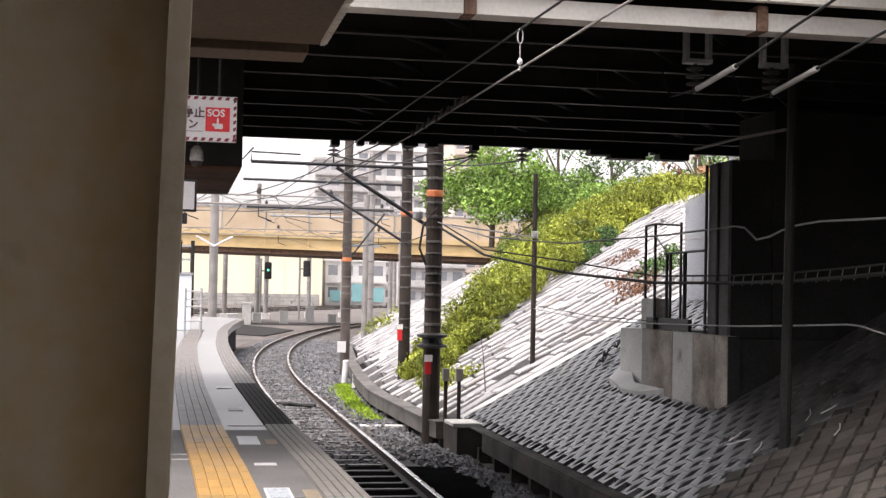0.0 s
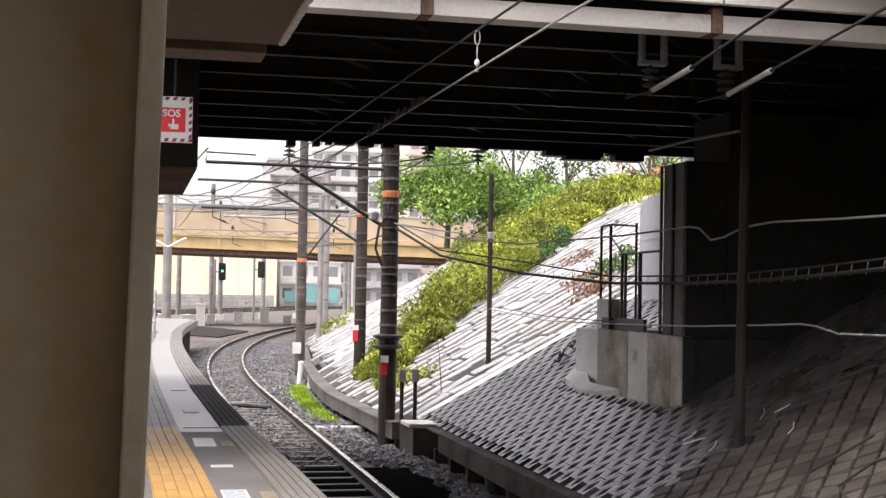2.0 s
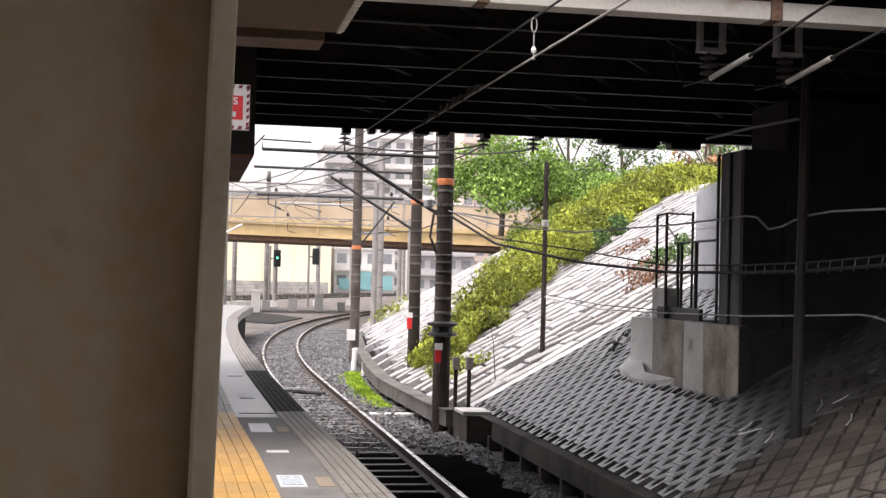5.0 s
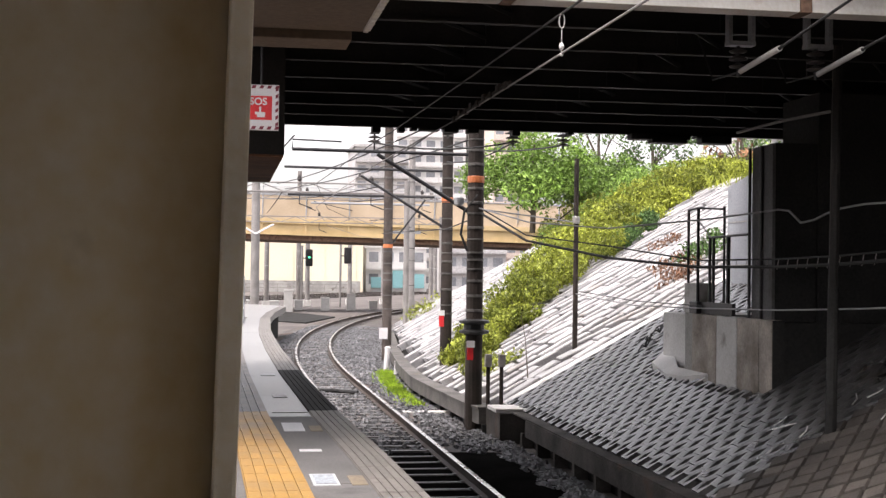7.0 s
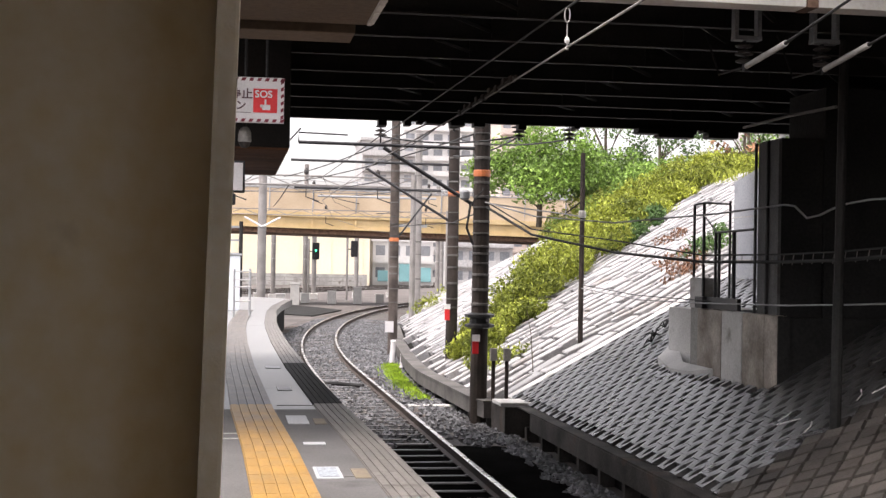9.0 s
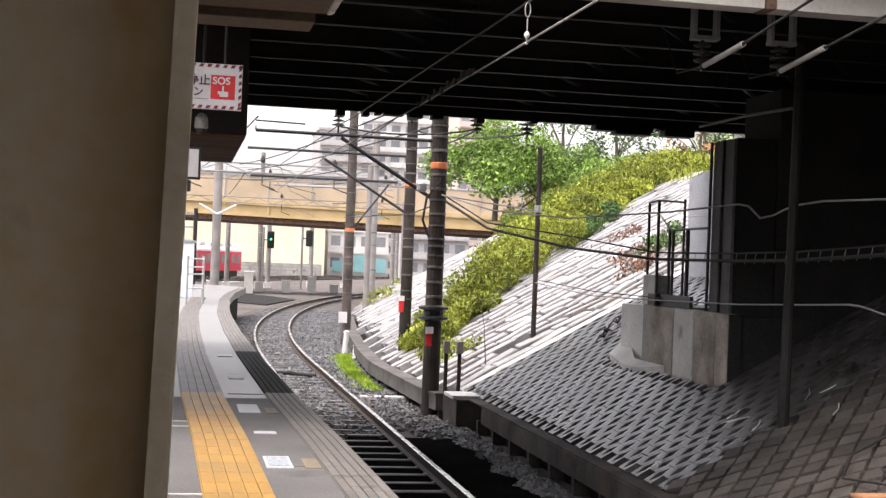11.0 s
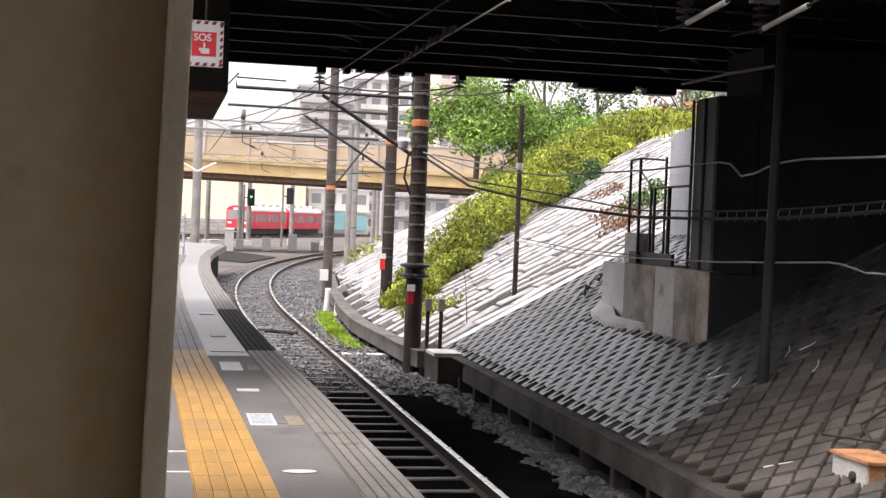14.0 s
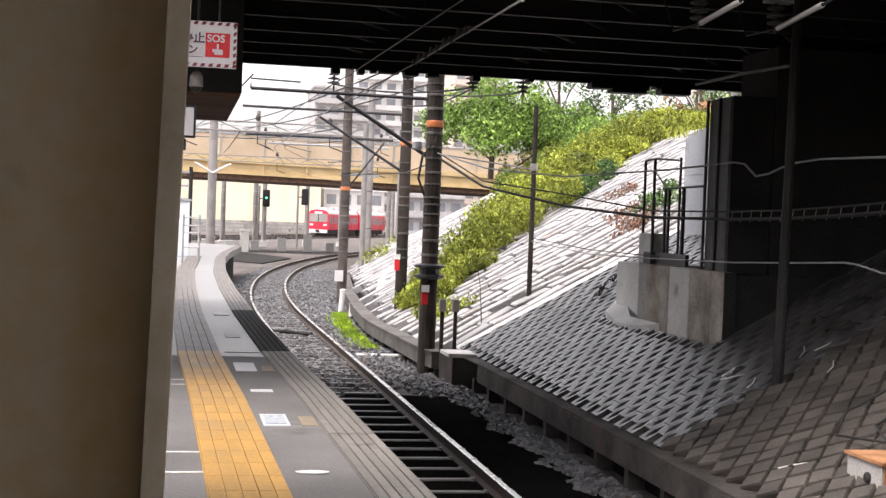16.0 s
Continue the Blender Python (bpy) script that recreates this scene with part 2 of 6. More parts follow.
M_GRASS = mat("dry_grassy_soil", (0.10, 0.12, 0.03), 0.9, 0, 0.4, 0.6, 9, 0.6, (0.2, 0.19, 0.05))
M_LEAF = leafy("bright_green_leaf", (0.11, 0.20, 0.035), (0.19, 0.30, 0.06))
M_LEAF_Y = leafy("yellow_green_leaf", (0.145, 0.185, 0.022), (0.265, 0.295, 0.042))
M_LEAF_D = leafy("deep_green_leaf", (0.05, 0.11, 0.03), (0.09, 0.16, 0.045))
M_LEAF_BR = leafy("dry_russet_leaf", (0.16, 0.07, 0.045), (0.24, 0.13, 0.07))
M_BLADE = leafy("fresh_grass_blade", (0.20, 0.34, 0.02), (0.30, 0.44, 0.04))
M_BARK = mat("grey_brown_bark", (0.10, 0.08, 0.06), 0.9, 0, 0.3, 4, 40, 0.5)
M_TRAIN = mat("scarlet_train_paint", (0.66, 0.025, 0.055), 0.35, 0, 0.06, 0.6, 20, 0.0)
M_TRAIN_ROOF = mat("pale_grey_train_roof", (0.66, 0.63, 0.62), 0.7, 0, 0.1, 1, 20, 0.05)
M_TRAIN_UNDER = mat("dark_underframe", (0.045, 0.042, 0.04), 0.8, 0.2, 0.3, 2, 20, 0.1)
M_TRAIN_WHITE = mat("white_train_trim", (0.72, 0.70, 0.68), 0.4, 0, 0.06, 1, 20, 0)
M_GLASS = mat("smoked_train_window", (0.30, 0.28, 0.27), 0.08, 0, 0.2, 0.6, 10, 0)
M_RUSTBOX = mat("orange_rusty_box_paint", (0.36, 0.15, 0.06), 0.7, 0, 0.3, 4, 40, 0.3, (0.42, 0.22, 0.11), stain=(0.2, 0.09, 0.05), stain_scale=7, stain_at=0.62)
M_BOXGREY = mat("grey_box_paint", (0.42, 0.41, 0.39), 0.6, 0, 0.1, 4, 40, 0.1)
M_GREENLAMP = glow("green_signal_lens", (0.05, 0.75, 0.35), 1.2)


# ---- mesh helpers ----
def link(name, bm, material, parent=None, label=""):
    me = bpy.data.meshes.new(name)
    bm.to_mesh(me)
    bm.free()
    me.materials.append(material)
    ob = new(name, me)
    if parent is not None:
        ob.parent = parent
    if label:
        ob["label"] = label
    return ob


def part(name, bm, material, parent, label=""):
    return link(name, bm, material, parent, label)


def raw(name, verts, faces, material, parent=None):
    me = bpy.data.meshes.new(name)
    me.from_pydata(verts, [], faces)
    me.update()
    me.materials.append(material)
    ob = new(name, me)
    if parent is not None:
        ob.parent = parent
    return ob


def shared(name, me, m, parent=None):
    ob = new(name, me)
    if parent is not None:
        ob.parent = parent
    ob.matrix_basis = m
    return ob


def thing(name, x=0, y=0, z=0, label="", category="", group="", kind=""):
    return tagged_empty(name, pose(x, y, z), label, category, group, kind)


def tagged_empty(name, m, label, category, group="", kind=""):
    ob = new(name)
    ob.matrix_basis = m
    return tagged(ob, label, category, group, kind)


def box(bm, x0, x1, y0, y1, z0, z1, bevel=0.0, m=None):
    r = bmesh.ops.create_cube(bm, size=1)
    vs = r["verts"]
    for v in vs:
        v.co = Vector(((x0 + x1) / 2 + v.co.x * (x1 - x0), (y0 + y1) / 2 + v.co.y * (y1 - y0), (z0 + z1) / 2 + v.co.z * (z1 - z0)))
    if bevel:
        es = list({e for v in vs for e in v.link_edges})
        vs = [v for f in bmesh.ops.bevel(bm, geom=es, offset=bevel, segments=2, affect="EDGES", profile=0.6)["faces"] for v in f.verts] + [v for v in vs if v.is_valid]
        vs = list(set(vs))
    if m is not None:
        bmesh.ops.transform(bm, matrix=m, verts=vs)
    return bm


def B(*a, **k):
    return box(bmesh.new(), *a, **k)


def rod(bm, pts, r, seg=8, r2=None):
    """A round bar along points, tapering from r to r2."""
    pts = [Vector(p) for p in pts]
    rings = []
    for i, p in enumerate(pts):
        d = (pts[min(i + 1, len(pts) - 1)] - pts[max(i - 1, 0)]).normalized()
        a = d.orthogonal().normalized() if abs(d.z) > 0.9 else d.cross(Vector((0, 0, 1))).normalized()
        b = d.cross(a)
        k = r if r2 is None else r + (r2 - r) * i / max(1, len(pts) - 1)
        rings.append([bm.verts.new(p + (a * math.cos(6.28319 * j / seg) + b * math.sin(6.28319 * j / seg)) * k) for j in range(seg)])
    for u, w in zip(rings, rings[1:]):
        for j in range(seg):
            bm.faces.new((u[j], u[(j + 1) % seg], w[(j + 1) % seg], w[j]))
    bm.faces.new(rings[0][::-1])
    bm.faces.new(rings[-1])
    return bm


def Rod(*a, **k):
    return rod(bmesh.new(), *a, **k)


def sag(p, q, drop, n=12):
    p, q = Vector(p), Vector(q)
    return [p.lerp(q, i / n) - Vector((0, 0, 4 * drop * (i / n) * (1 - i / n))) for i in range(n + 1)]


def lathe(bm, x, y, profile, seg=16):
    """profile: (radius, z) from bottom to top, about a vertical axis."""
    rings = [[bm.verts.new((x + r * math.cos(6.28319 * j / seg), y + r * math.sin(6.28319 * j / seg), z)) for j in range(seg)] for r, z in profile]
    for u, w in zip(rings, rings[1:]):
        for j in range(seg):
            bm.faces.new((u[j], u[(j + 1) % seg], w[(j + 1) % seg], w[j]))
    bm.faces.new(rings[0][::-1])
    bm.faces.new(rings[-1])
    return bm


def curve_at(pts, y):
    return float(np.interp(y, [p[0] for p in pts], [p[1] for p in pts]))


def sweep(bm, section, stations):
    """section: closed list of (offset, z); stations: (x, y, nx, ny) with n the offset's direction."""
    rings = [[bm.verts.new((x + o * nx, y + o * ny, z)) for o, z in section] for x, y, nx, ny in stations]
    k = len(section)
    for u, w in zip(rings, rings[1:]):
        for j in range(k):
            bm.faces.new((u[j], u[(j + 1) % k], w[(j + 1) % k], w[j]))
    bm.faces.new(rings[0][::-1])
    bm.faces.new(rings[-1])
    bmesh.ops.recalc_face_normals(bm, faces=bm.faces)
    return bm


# ---- the line of the track: straight, then a right-hand curve ----
TRACK_X, BEND_Y, BEND_R = 2.62, 33.0, 190.0


def track_at(s):
    if s < BEND_Y:
        return TRACK_X, s, 1.0, 0.0
    a = (s - BEND_Y) / BEND_R
    return TRACK_X + BEND_R * (1 - math.cos(a)), BEND_Y + BEND_R * math.sin(a), math.cos(a), -math.sin(a)


EDGE = [(-30, 1.40), (7, 1.40), (11, 1.33), (14, 1.24), (20, 1.15), (26, 1.13), (31.5, 1.17), (35, 1.23), (43, 1.49), (49, 1.86), (58, 2.7), (66, 3.6)]
WALL = [(-30, 4.95), (22, 4.95), (23, 4.6), (24, 4.48), (30, 4.36), (34, 4.6), (40.5, 5.16), (57, 6.97), (75, 11.2), (95, 19.0), (120, 31)]
SLOPE = 0.555
PLAT_Z = 1.05


def edge_x(y):
    return curve_at(EDGE, y)


def slope_foot(y):
    return max(curve_at(WALL, y) + 0.05, 5.0)


def slope_z(x, y):
    return 0.25 + SLOPE * max(0, x - slope_foot(y))


# ---- ground, track and platform ----
def ground():
    bm = bmesh.new()
    xs = [-900, -200, -60, -20, -8, 0, 20, 60, 200, 900]
    ys = [-60, -20, 0, 30, 60, 90, 120, 160, 220, 400, 1500]
    grid = [[bm.verts.new((x, y, -0.32)) for y in ys] for x in xs]
    for i in range(len(xs) - 1):
        for j in range(len(ys) - 1):
            bm.faces.new((grid[i][j], grid[i + 1][j], grid[i + 1][j + 1], grid[i][j + 1]))
    tagged(link("ground", bm, M_GROUND), "grey-brown railway yard ground reaching the horizon", "ground", kind="structure")
    shade_bed = sweep(bmesh.new(), [(-1.35, -0.2), (-0.4, -0.165), (0.4, -0.165), (1.5, -0.175), (1.7, -0.2)], [track_at(s) for s in np.arange(12.4, 20.9, 0.5)])
    tagged(link("shaded_ballast", shade_bed, M_BALLAST_SHADE), "black ballast sheet, bridge shade put into its colour", "ballast", kind="structure")
    st = [track_at(s) for s in np.arange(-25, 135, 2.0)]
    bed = sweep(bmesh.new(), [(-2.3, -0.30), (-1.5, -0.20), (-0.4, -0.175), (0.4, -0.175), (1.5, -0.19), (2.2, -0.26), (3.4, -0.29), (3.4, -0.31), (-2.3, -0.31)], st)
    tagged(link("ballast_bed", bed, M_BALLAST), "grey and rust-brown crushed stone track bed", "ballast", kind="structure")


def track():
    t = thing("railway_track", label="single narrow-gauge railway track curving away on crushed stone", category="railway track", kind="structure")
    st = [track_at(s) for s in np.arange(-25, 135, 1.0)]
    for side in (-1, 1):
        o = side * 0.5655
        foot = [(o - 0.064, -0.152), (o + 0.064, -0.152), (o + 0.064, -0.142), (o + 0.012, -0.12), (o + 0.012, -0.045), (o + 0.033, -0.036), (o + 0.033, -0.006), (o - 0.033, -0.006), (o - 0.033, -0.036), (o - 0.012, -0.045), (o - 0.012, -0.12), (o - 0.064, -0.142)]
        rail = part("rail", sweep(bmesh.new(), foot, st), M_RAIL, t, "rust-brown rail with a polished head")
        head = [(o - 0.033, -0.006), (o + 0.033, -0.006), (o + 0.026, 0.0), (o - 0.026, 0.0)]
        part("rail_head", sweep(bmesh.new(), head, st), M_RAILTOP, rail, "bright polished running surface")
    bm = B(-0.98, 0.8, -0.045, 0.045, -0.29, -0.15, bevel=0.012)
    box(bm, -0.66, -0.47, -0.05, 0.05, -0.16, -0.14)
    box(bm, 0.47, 0.66, -0.05, 0.05, -0.16, -0.14)
    me = bpy.data.meshes.new("sleeper")
    bm.to_mesh(me)
    bm.free()
    me.materials.append(M_SLEEPER)
    rng = random.Random(4)
    for i in range(150):
        s = 4.0 + i * 0.61
        x, y, nx, ny = track_at(s)
        shared("sleeper", me, pose(x, y, rng.uniform(-0.006, 0.006), 0, 0, math.degrees(math.atan2(ny, nx)) + rng.uniform(-0.8, 0.8)), t)


def stones():
    rng = np.random.default_rng(5)
    base = np.array([(-1, -1, -1), (1, -1, -1), (1, 1, -1), (-1, 1, -1), (-1, -1, 1), (1, -1, 1), (1, 1, 1), (-1, 1, 1)], float)
    quads = [(0, 3, 2, 1), (4, 5, 6, 7), (0, 1, 5, 4), (1, 2, 6, 5), (2, 3, 7, 6), (3, 0, 4, 7)]
    verts, faces, rust_v, rust_f = [], [], [], []
    n = 36000
    s = 6 + 62 * rng.random(n) ** 1.5
    o = rng.uniform(-1.45, 3.0, n)
    for i in range(n):
        if abs(abs(o[i]) - 0.5655) < 0.09:
            continue
        between = abs(o[i]) < 1.05
        if between and ((s[i] - 4.0) / 0.61 + 0.18) % 1 < 0.36:
            continue
        # Stones left off most of the sheet that paints the bridge shade.
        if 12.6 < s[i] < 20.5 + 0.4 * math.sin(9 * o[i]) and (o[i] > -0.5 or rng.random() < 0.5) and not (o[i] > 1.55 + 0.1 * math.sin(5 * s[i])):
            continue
        if o[i] > 2.15 and s[i] < 34 + 9 * (o[i] - 2.15):
            continue
        x, y, nx, ny = track_at(float(s[i]))
        r = rng.uniform(0.018, 0.042)
        v = base * (r * rng.uniform(0.55, 1.1, (8, 3)))
        a, b = rng.uniform(0, 6.28, 2)
        ca, sa, cb, sb = math.cos(a), math.sin(a), math.cos(b), math.sin(b)
        v = v @ np.array([[ca, -sa, 0], [sa, ca, 0], [0, 0, 1]]) @ np.array([[1, 0, 0], [0, cb, -sb], [0, sb, cb]])
        z = -0.185 if between else -0.18 - 0.1 * max(0, abs(o[i]) - 1.3)
        v += (x + o[i] * nx, y + o[i] * ny, z + rng.uniform(0, 0.03))
        V, Q = (rust_v, rust_f) if s[i] < 12.6 + 0.5 * math.sin(4 * o[i]) else (verts, faces)
        k = len(V)
        V.extend(map(tuple, v))
        Q.extend(tuple(k + j for j in q) for q in quads)
    tagged(raw("rusty_ballast_stones", rust_v, rust_f, M_STONE_RUST), "rust-brown ballast stones close to the platform", "ballast", kind="stuff")
    tagged(raw("ballast_stones", verts, faces, M_STONE), "loose angular grey ballast stones beside the rails", "ballast", kind="stuff")


def platform():
    p = thing("platform", label="wet grey station platform with ribbed edge and yellow tactile strip", category="platform", kind="structure")
    ys = list(np.arange(-14, 58.1, 1.0)) + [59.5, 61, 62.2]
    rec = {59.5: 0.35, 61: 1.1, 62.2: 2.4}
    bm = bmesh.new()
    rows = []
    for y in ys:
        e = edge_x(y) - rec.get(y, 0) - 0.02
        rows.append([bm.verts.new(c) for c in ((-7, y, PLAT_Z), (-3, y, PLAT_Z), (e - 0.6, y, PLAT_Z), (e, y, PLAT_Z), (e, y, PLAT_Z - 0.22), (e - 0.35, y, PLAT_Z - 0.25), (e - 0.35, y, -0.32), (-7, y, -0.32))])
    for u, w in zip(rows, rows[1:]):
        for j in range(8):
            bm.faces.new((u[j], u[(j + 1) % 8], w[(j + 1) % 8], w[j]))
    bm.faces.new(rows[0])
    bm.faces.new(rows[-1])
    bmesh.ops.recalc_face_normals(bm, faces=bm.faces)
    part("platform_slab", bm, M_PLAT, p)
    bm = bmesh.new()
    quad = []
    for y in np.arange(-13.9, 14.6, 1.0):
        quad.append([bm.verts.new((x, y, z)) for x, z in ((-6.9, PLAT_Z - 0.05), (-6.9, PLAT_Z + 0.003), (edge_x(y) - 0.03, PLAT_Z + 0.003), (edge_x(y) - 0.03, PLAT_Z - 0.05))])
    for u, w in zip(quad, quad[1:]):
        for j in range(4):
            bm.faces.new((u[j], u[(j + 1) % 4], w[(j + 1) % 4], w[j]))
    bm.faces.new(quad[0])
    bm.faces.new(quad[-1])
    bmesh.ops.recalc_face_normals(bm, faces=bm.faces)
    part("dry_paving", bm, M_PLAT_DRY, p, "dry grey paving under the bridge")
    st = []
    for y in ys:
        st.append((edge_x(y) - rec.get(y, 0) - 0.34, y, 1, 0))
    # Dark skin stands in for the shade below the overhanging edge.
    part("platform_wall", sweep(bmesh.new(), [(-0.02, -0.31), (0.0, -0.31), (0.0, PLAT_Z - 0.26), (-0.02, PLAT_Z - 0.26)], st), M_CONC_DARK, p, "wall under the platform edge, shade put into its colour")
    # ribbed edge tiles
    def ribbed(length, width, ribs, mat_, name):
        b = B(-width / 2, width / 2, -length / 2 + 0.001, length / 2 - 0.001, 0, 0.012)
        w = width / ribs
        for i in range(ribs):
            c = -width / 2 + w * (i + 0.5)
            box(b, c - w * 0.41, c + w * 0.41, -length / 2 + 0.003, length / 2 - 0.003, 0.012, 0.024)
        me = bpy.data.meshes.new(name)
        b.to_mesh(me)
        b.free()
        me.materials.append(mat_)
        return me
    edge_grey = ribbed(0.6, 0.32, 5, M_EDGE, "edge_tile")
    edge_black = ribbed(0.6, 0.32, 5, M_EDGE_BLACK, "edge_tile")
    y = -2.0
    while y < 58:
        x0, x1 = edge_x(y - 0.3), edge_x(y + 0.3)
        # Black copies from 14.6 to 20.6 m paint the dark stretch under the bridge.
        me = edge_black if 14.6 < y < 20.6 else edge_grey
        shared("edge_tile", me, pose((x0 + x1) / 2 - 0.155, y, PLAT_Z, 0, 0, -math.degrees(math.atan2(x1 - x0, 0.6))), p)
        y += 0.6
    tact = ribbed(0.4, 0.44, 5, M_YELLOW, "tactile_tile")
    tact_grey = ribbed(0.4, 0.44, 5, M_TACT_GREY, "tactile_tile")
    y = -1.0
    while y < 44:
        x0, x1 = edge_x(y - 0.2), edge_x(y + 0.2)
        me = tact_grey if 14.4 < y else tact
        shared("tactile_tile", me, pose((x0 + x1) / 2 - 0.975, y, PLAT_Z + 0.001, 0, 0, -math.degrees(math.atan2(x1 - x0, 0.4))), p)
        y += 0.4
    # joints and painted marks
    for x0, x1, y0, y1 in ((0.58, 0.78, 12.78, 13.48), (0.645, 0.83, 11.32, 11.47), (0.60, 0.77, 16.2, 16.65), (0.64, 0.83, 9.52, 10.06), (0.55, 0.76, 19.6, 20.0)):
        part("floor_mark", B(x0, x1, y0, y1, PLAT_Z, PLAT_Z + 0.009, bevel=0.002), M_WHITE_PAINT, p, "white rectangle painted on the platform")
    part("printed_panel", B(0.662, 0.808, 9.58, 10.0, PLAT_Z + 0.004, PLAT_Z + 0.013), mat("pale_blue_print", (0.24, 0.28, 0.32), 0.5, 0, 0.35, 30, 90, 0, (0.36, 0.40, 0.44)), p, "pale blue printed panel on the white mark")
    bm = bmesh.new()
    vs = [bm.verts.new((0.815 + 0.1 * math.cos(i * 0.2618), 7.81 + 0.055 * math.sin(i * 0.2618), PLAT_Z + 0.009)) for i in range(24)]
    bm.faces.new(vs)
    part("floor_mark", bm, M_WHITE_PAINT, p, "white oval painted on the platform")
    for y in (9.75, 13.0):
        part("sand_patch", B(edge_x(y) - 0.44, edge_x(y) - 0.325, y - 0.22, y + 0.22, PLAT_Z, PLAT_Z + 0.008, bevel=0.002), mat("tan_patch", (0.20, 0.165, 0.115), 0.7, 0, 0.15, 6, 40, 0.1), p, "tan repair patch at the edge tiles")
    for y in (7.8, 8.46, 11.73, 12.08):
        part("joint_line", B(-2.4, edge_x(y) - 1.17, y - 0.018, y + 0.018, PLAT_Z, PLAT_Z + 0.008), M_CONC_LIGHT, p, "pale joint line across the platform")
    for y in (6.9, 9.62, 14.5):
        part("joint_groove", B(edge_x(y) - 0.7, edge_x(y) - 0.32, y - 0.008, y + 0.008, PLAT_Z, PLAT_Z + 0.006), M_TACT_GREY, p, "dark paving joint")


# ---- the pillar and the canopy beside the camera ----
def pillar():
    p = tagged_empty("platform_pillar", pose(0.0085, 1.25, 2.68, 0, 1.22, 1.0), "beige painted steel pillar with a worn raised edge trim", "pillar", kind="structure")
    bm = bmesh.new()
    prof = [(-0.75, 0.5), (-0.75, 0.03), (-0.30, 0.03)] + [(-0.30 + 0.2793 * k / 10, 0.03 + 0.10 * (k / 10) ** 2.2) for k in range(1, 11)] + [(-0.0207, 0.5)]
    low = [bm.verts.new((x, y, -1.64)) for x, y in prof]
    top = [bm.verts.new((x, y, 1.2)) for x, y in prof]
    n = len(prof)
    for k in range(n):
        bm.faces.new((low[k], low[(k + 1) % n], top[(k + 1) % n], top[k])).smooth = 2 <= k <= 11
    bm.faces.new(low[::-1])
    bm.faces.new(top)
    bmesh.ops.recalc_face_normals(bm, faces=bm.faces)
    part("pillar_body", bm, M_PILLAR, p)
    bm = B(-0.021, 0.0, 0.0, 0.5, -1.64, 1.2, bevel=0.004)
    part("edge_trim", bm, M_TRIM, p, "worn pale edge trim with chipped paint")


def canopy():
    c = thing("platform_canopy", label="brown platform canopy with flaking edge over the platform", category="canopy", kind="structure")
    part("soffit", B(-7, 0.64, -10, 6.45, 3.70, 4.1, bevel=0.01), M_SOFFIT, c)
    part("end_trim", B(-7, 0.58, 6.46, 6.75, 3.66, 3.74, bevel=0.008), M_SOFFIT, c, "brown drip trim along the canopy end")
    rng = random.Random(3)
    bm = bmesh.new()
    for i in range(420):
        y = 2 + 4.4 * rng.random()
        r = rng.uniform(0.003, 0.014)
        box(bm, 0.632 - r * 0.4, 0.641 + r, y, y + r * 2.2, 3.697 - r, 3.70 + r * rng.uniform(0.5, 3))
    part("flaking_paint", bm, M_FASCIA_UP, c, "pale flakes of peeling paint along the canopy edge")
    d = thing("lower_ceiling_box", label="dark brown boarded ceiling box hung under the bridge", category="ceiling box", kind="structure")
    part("box_body", B(-7, 0.6, 14.1, 18.2, 3.76, 4.94, bevel=0.01), M_STEEL_DARK, d)
    for i in range(9):
        part("plank", B(-7, 0.59, 14.12 + i * 0.452, 14.12 + i * 0.452 + 0.436, 3.735, 3.759, bevel=0.003), M_PLANK, d)


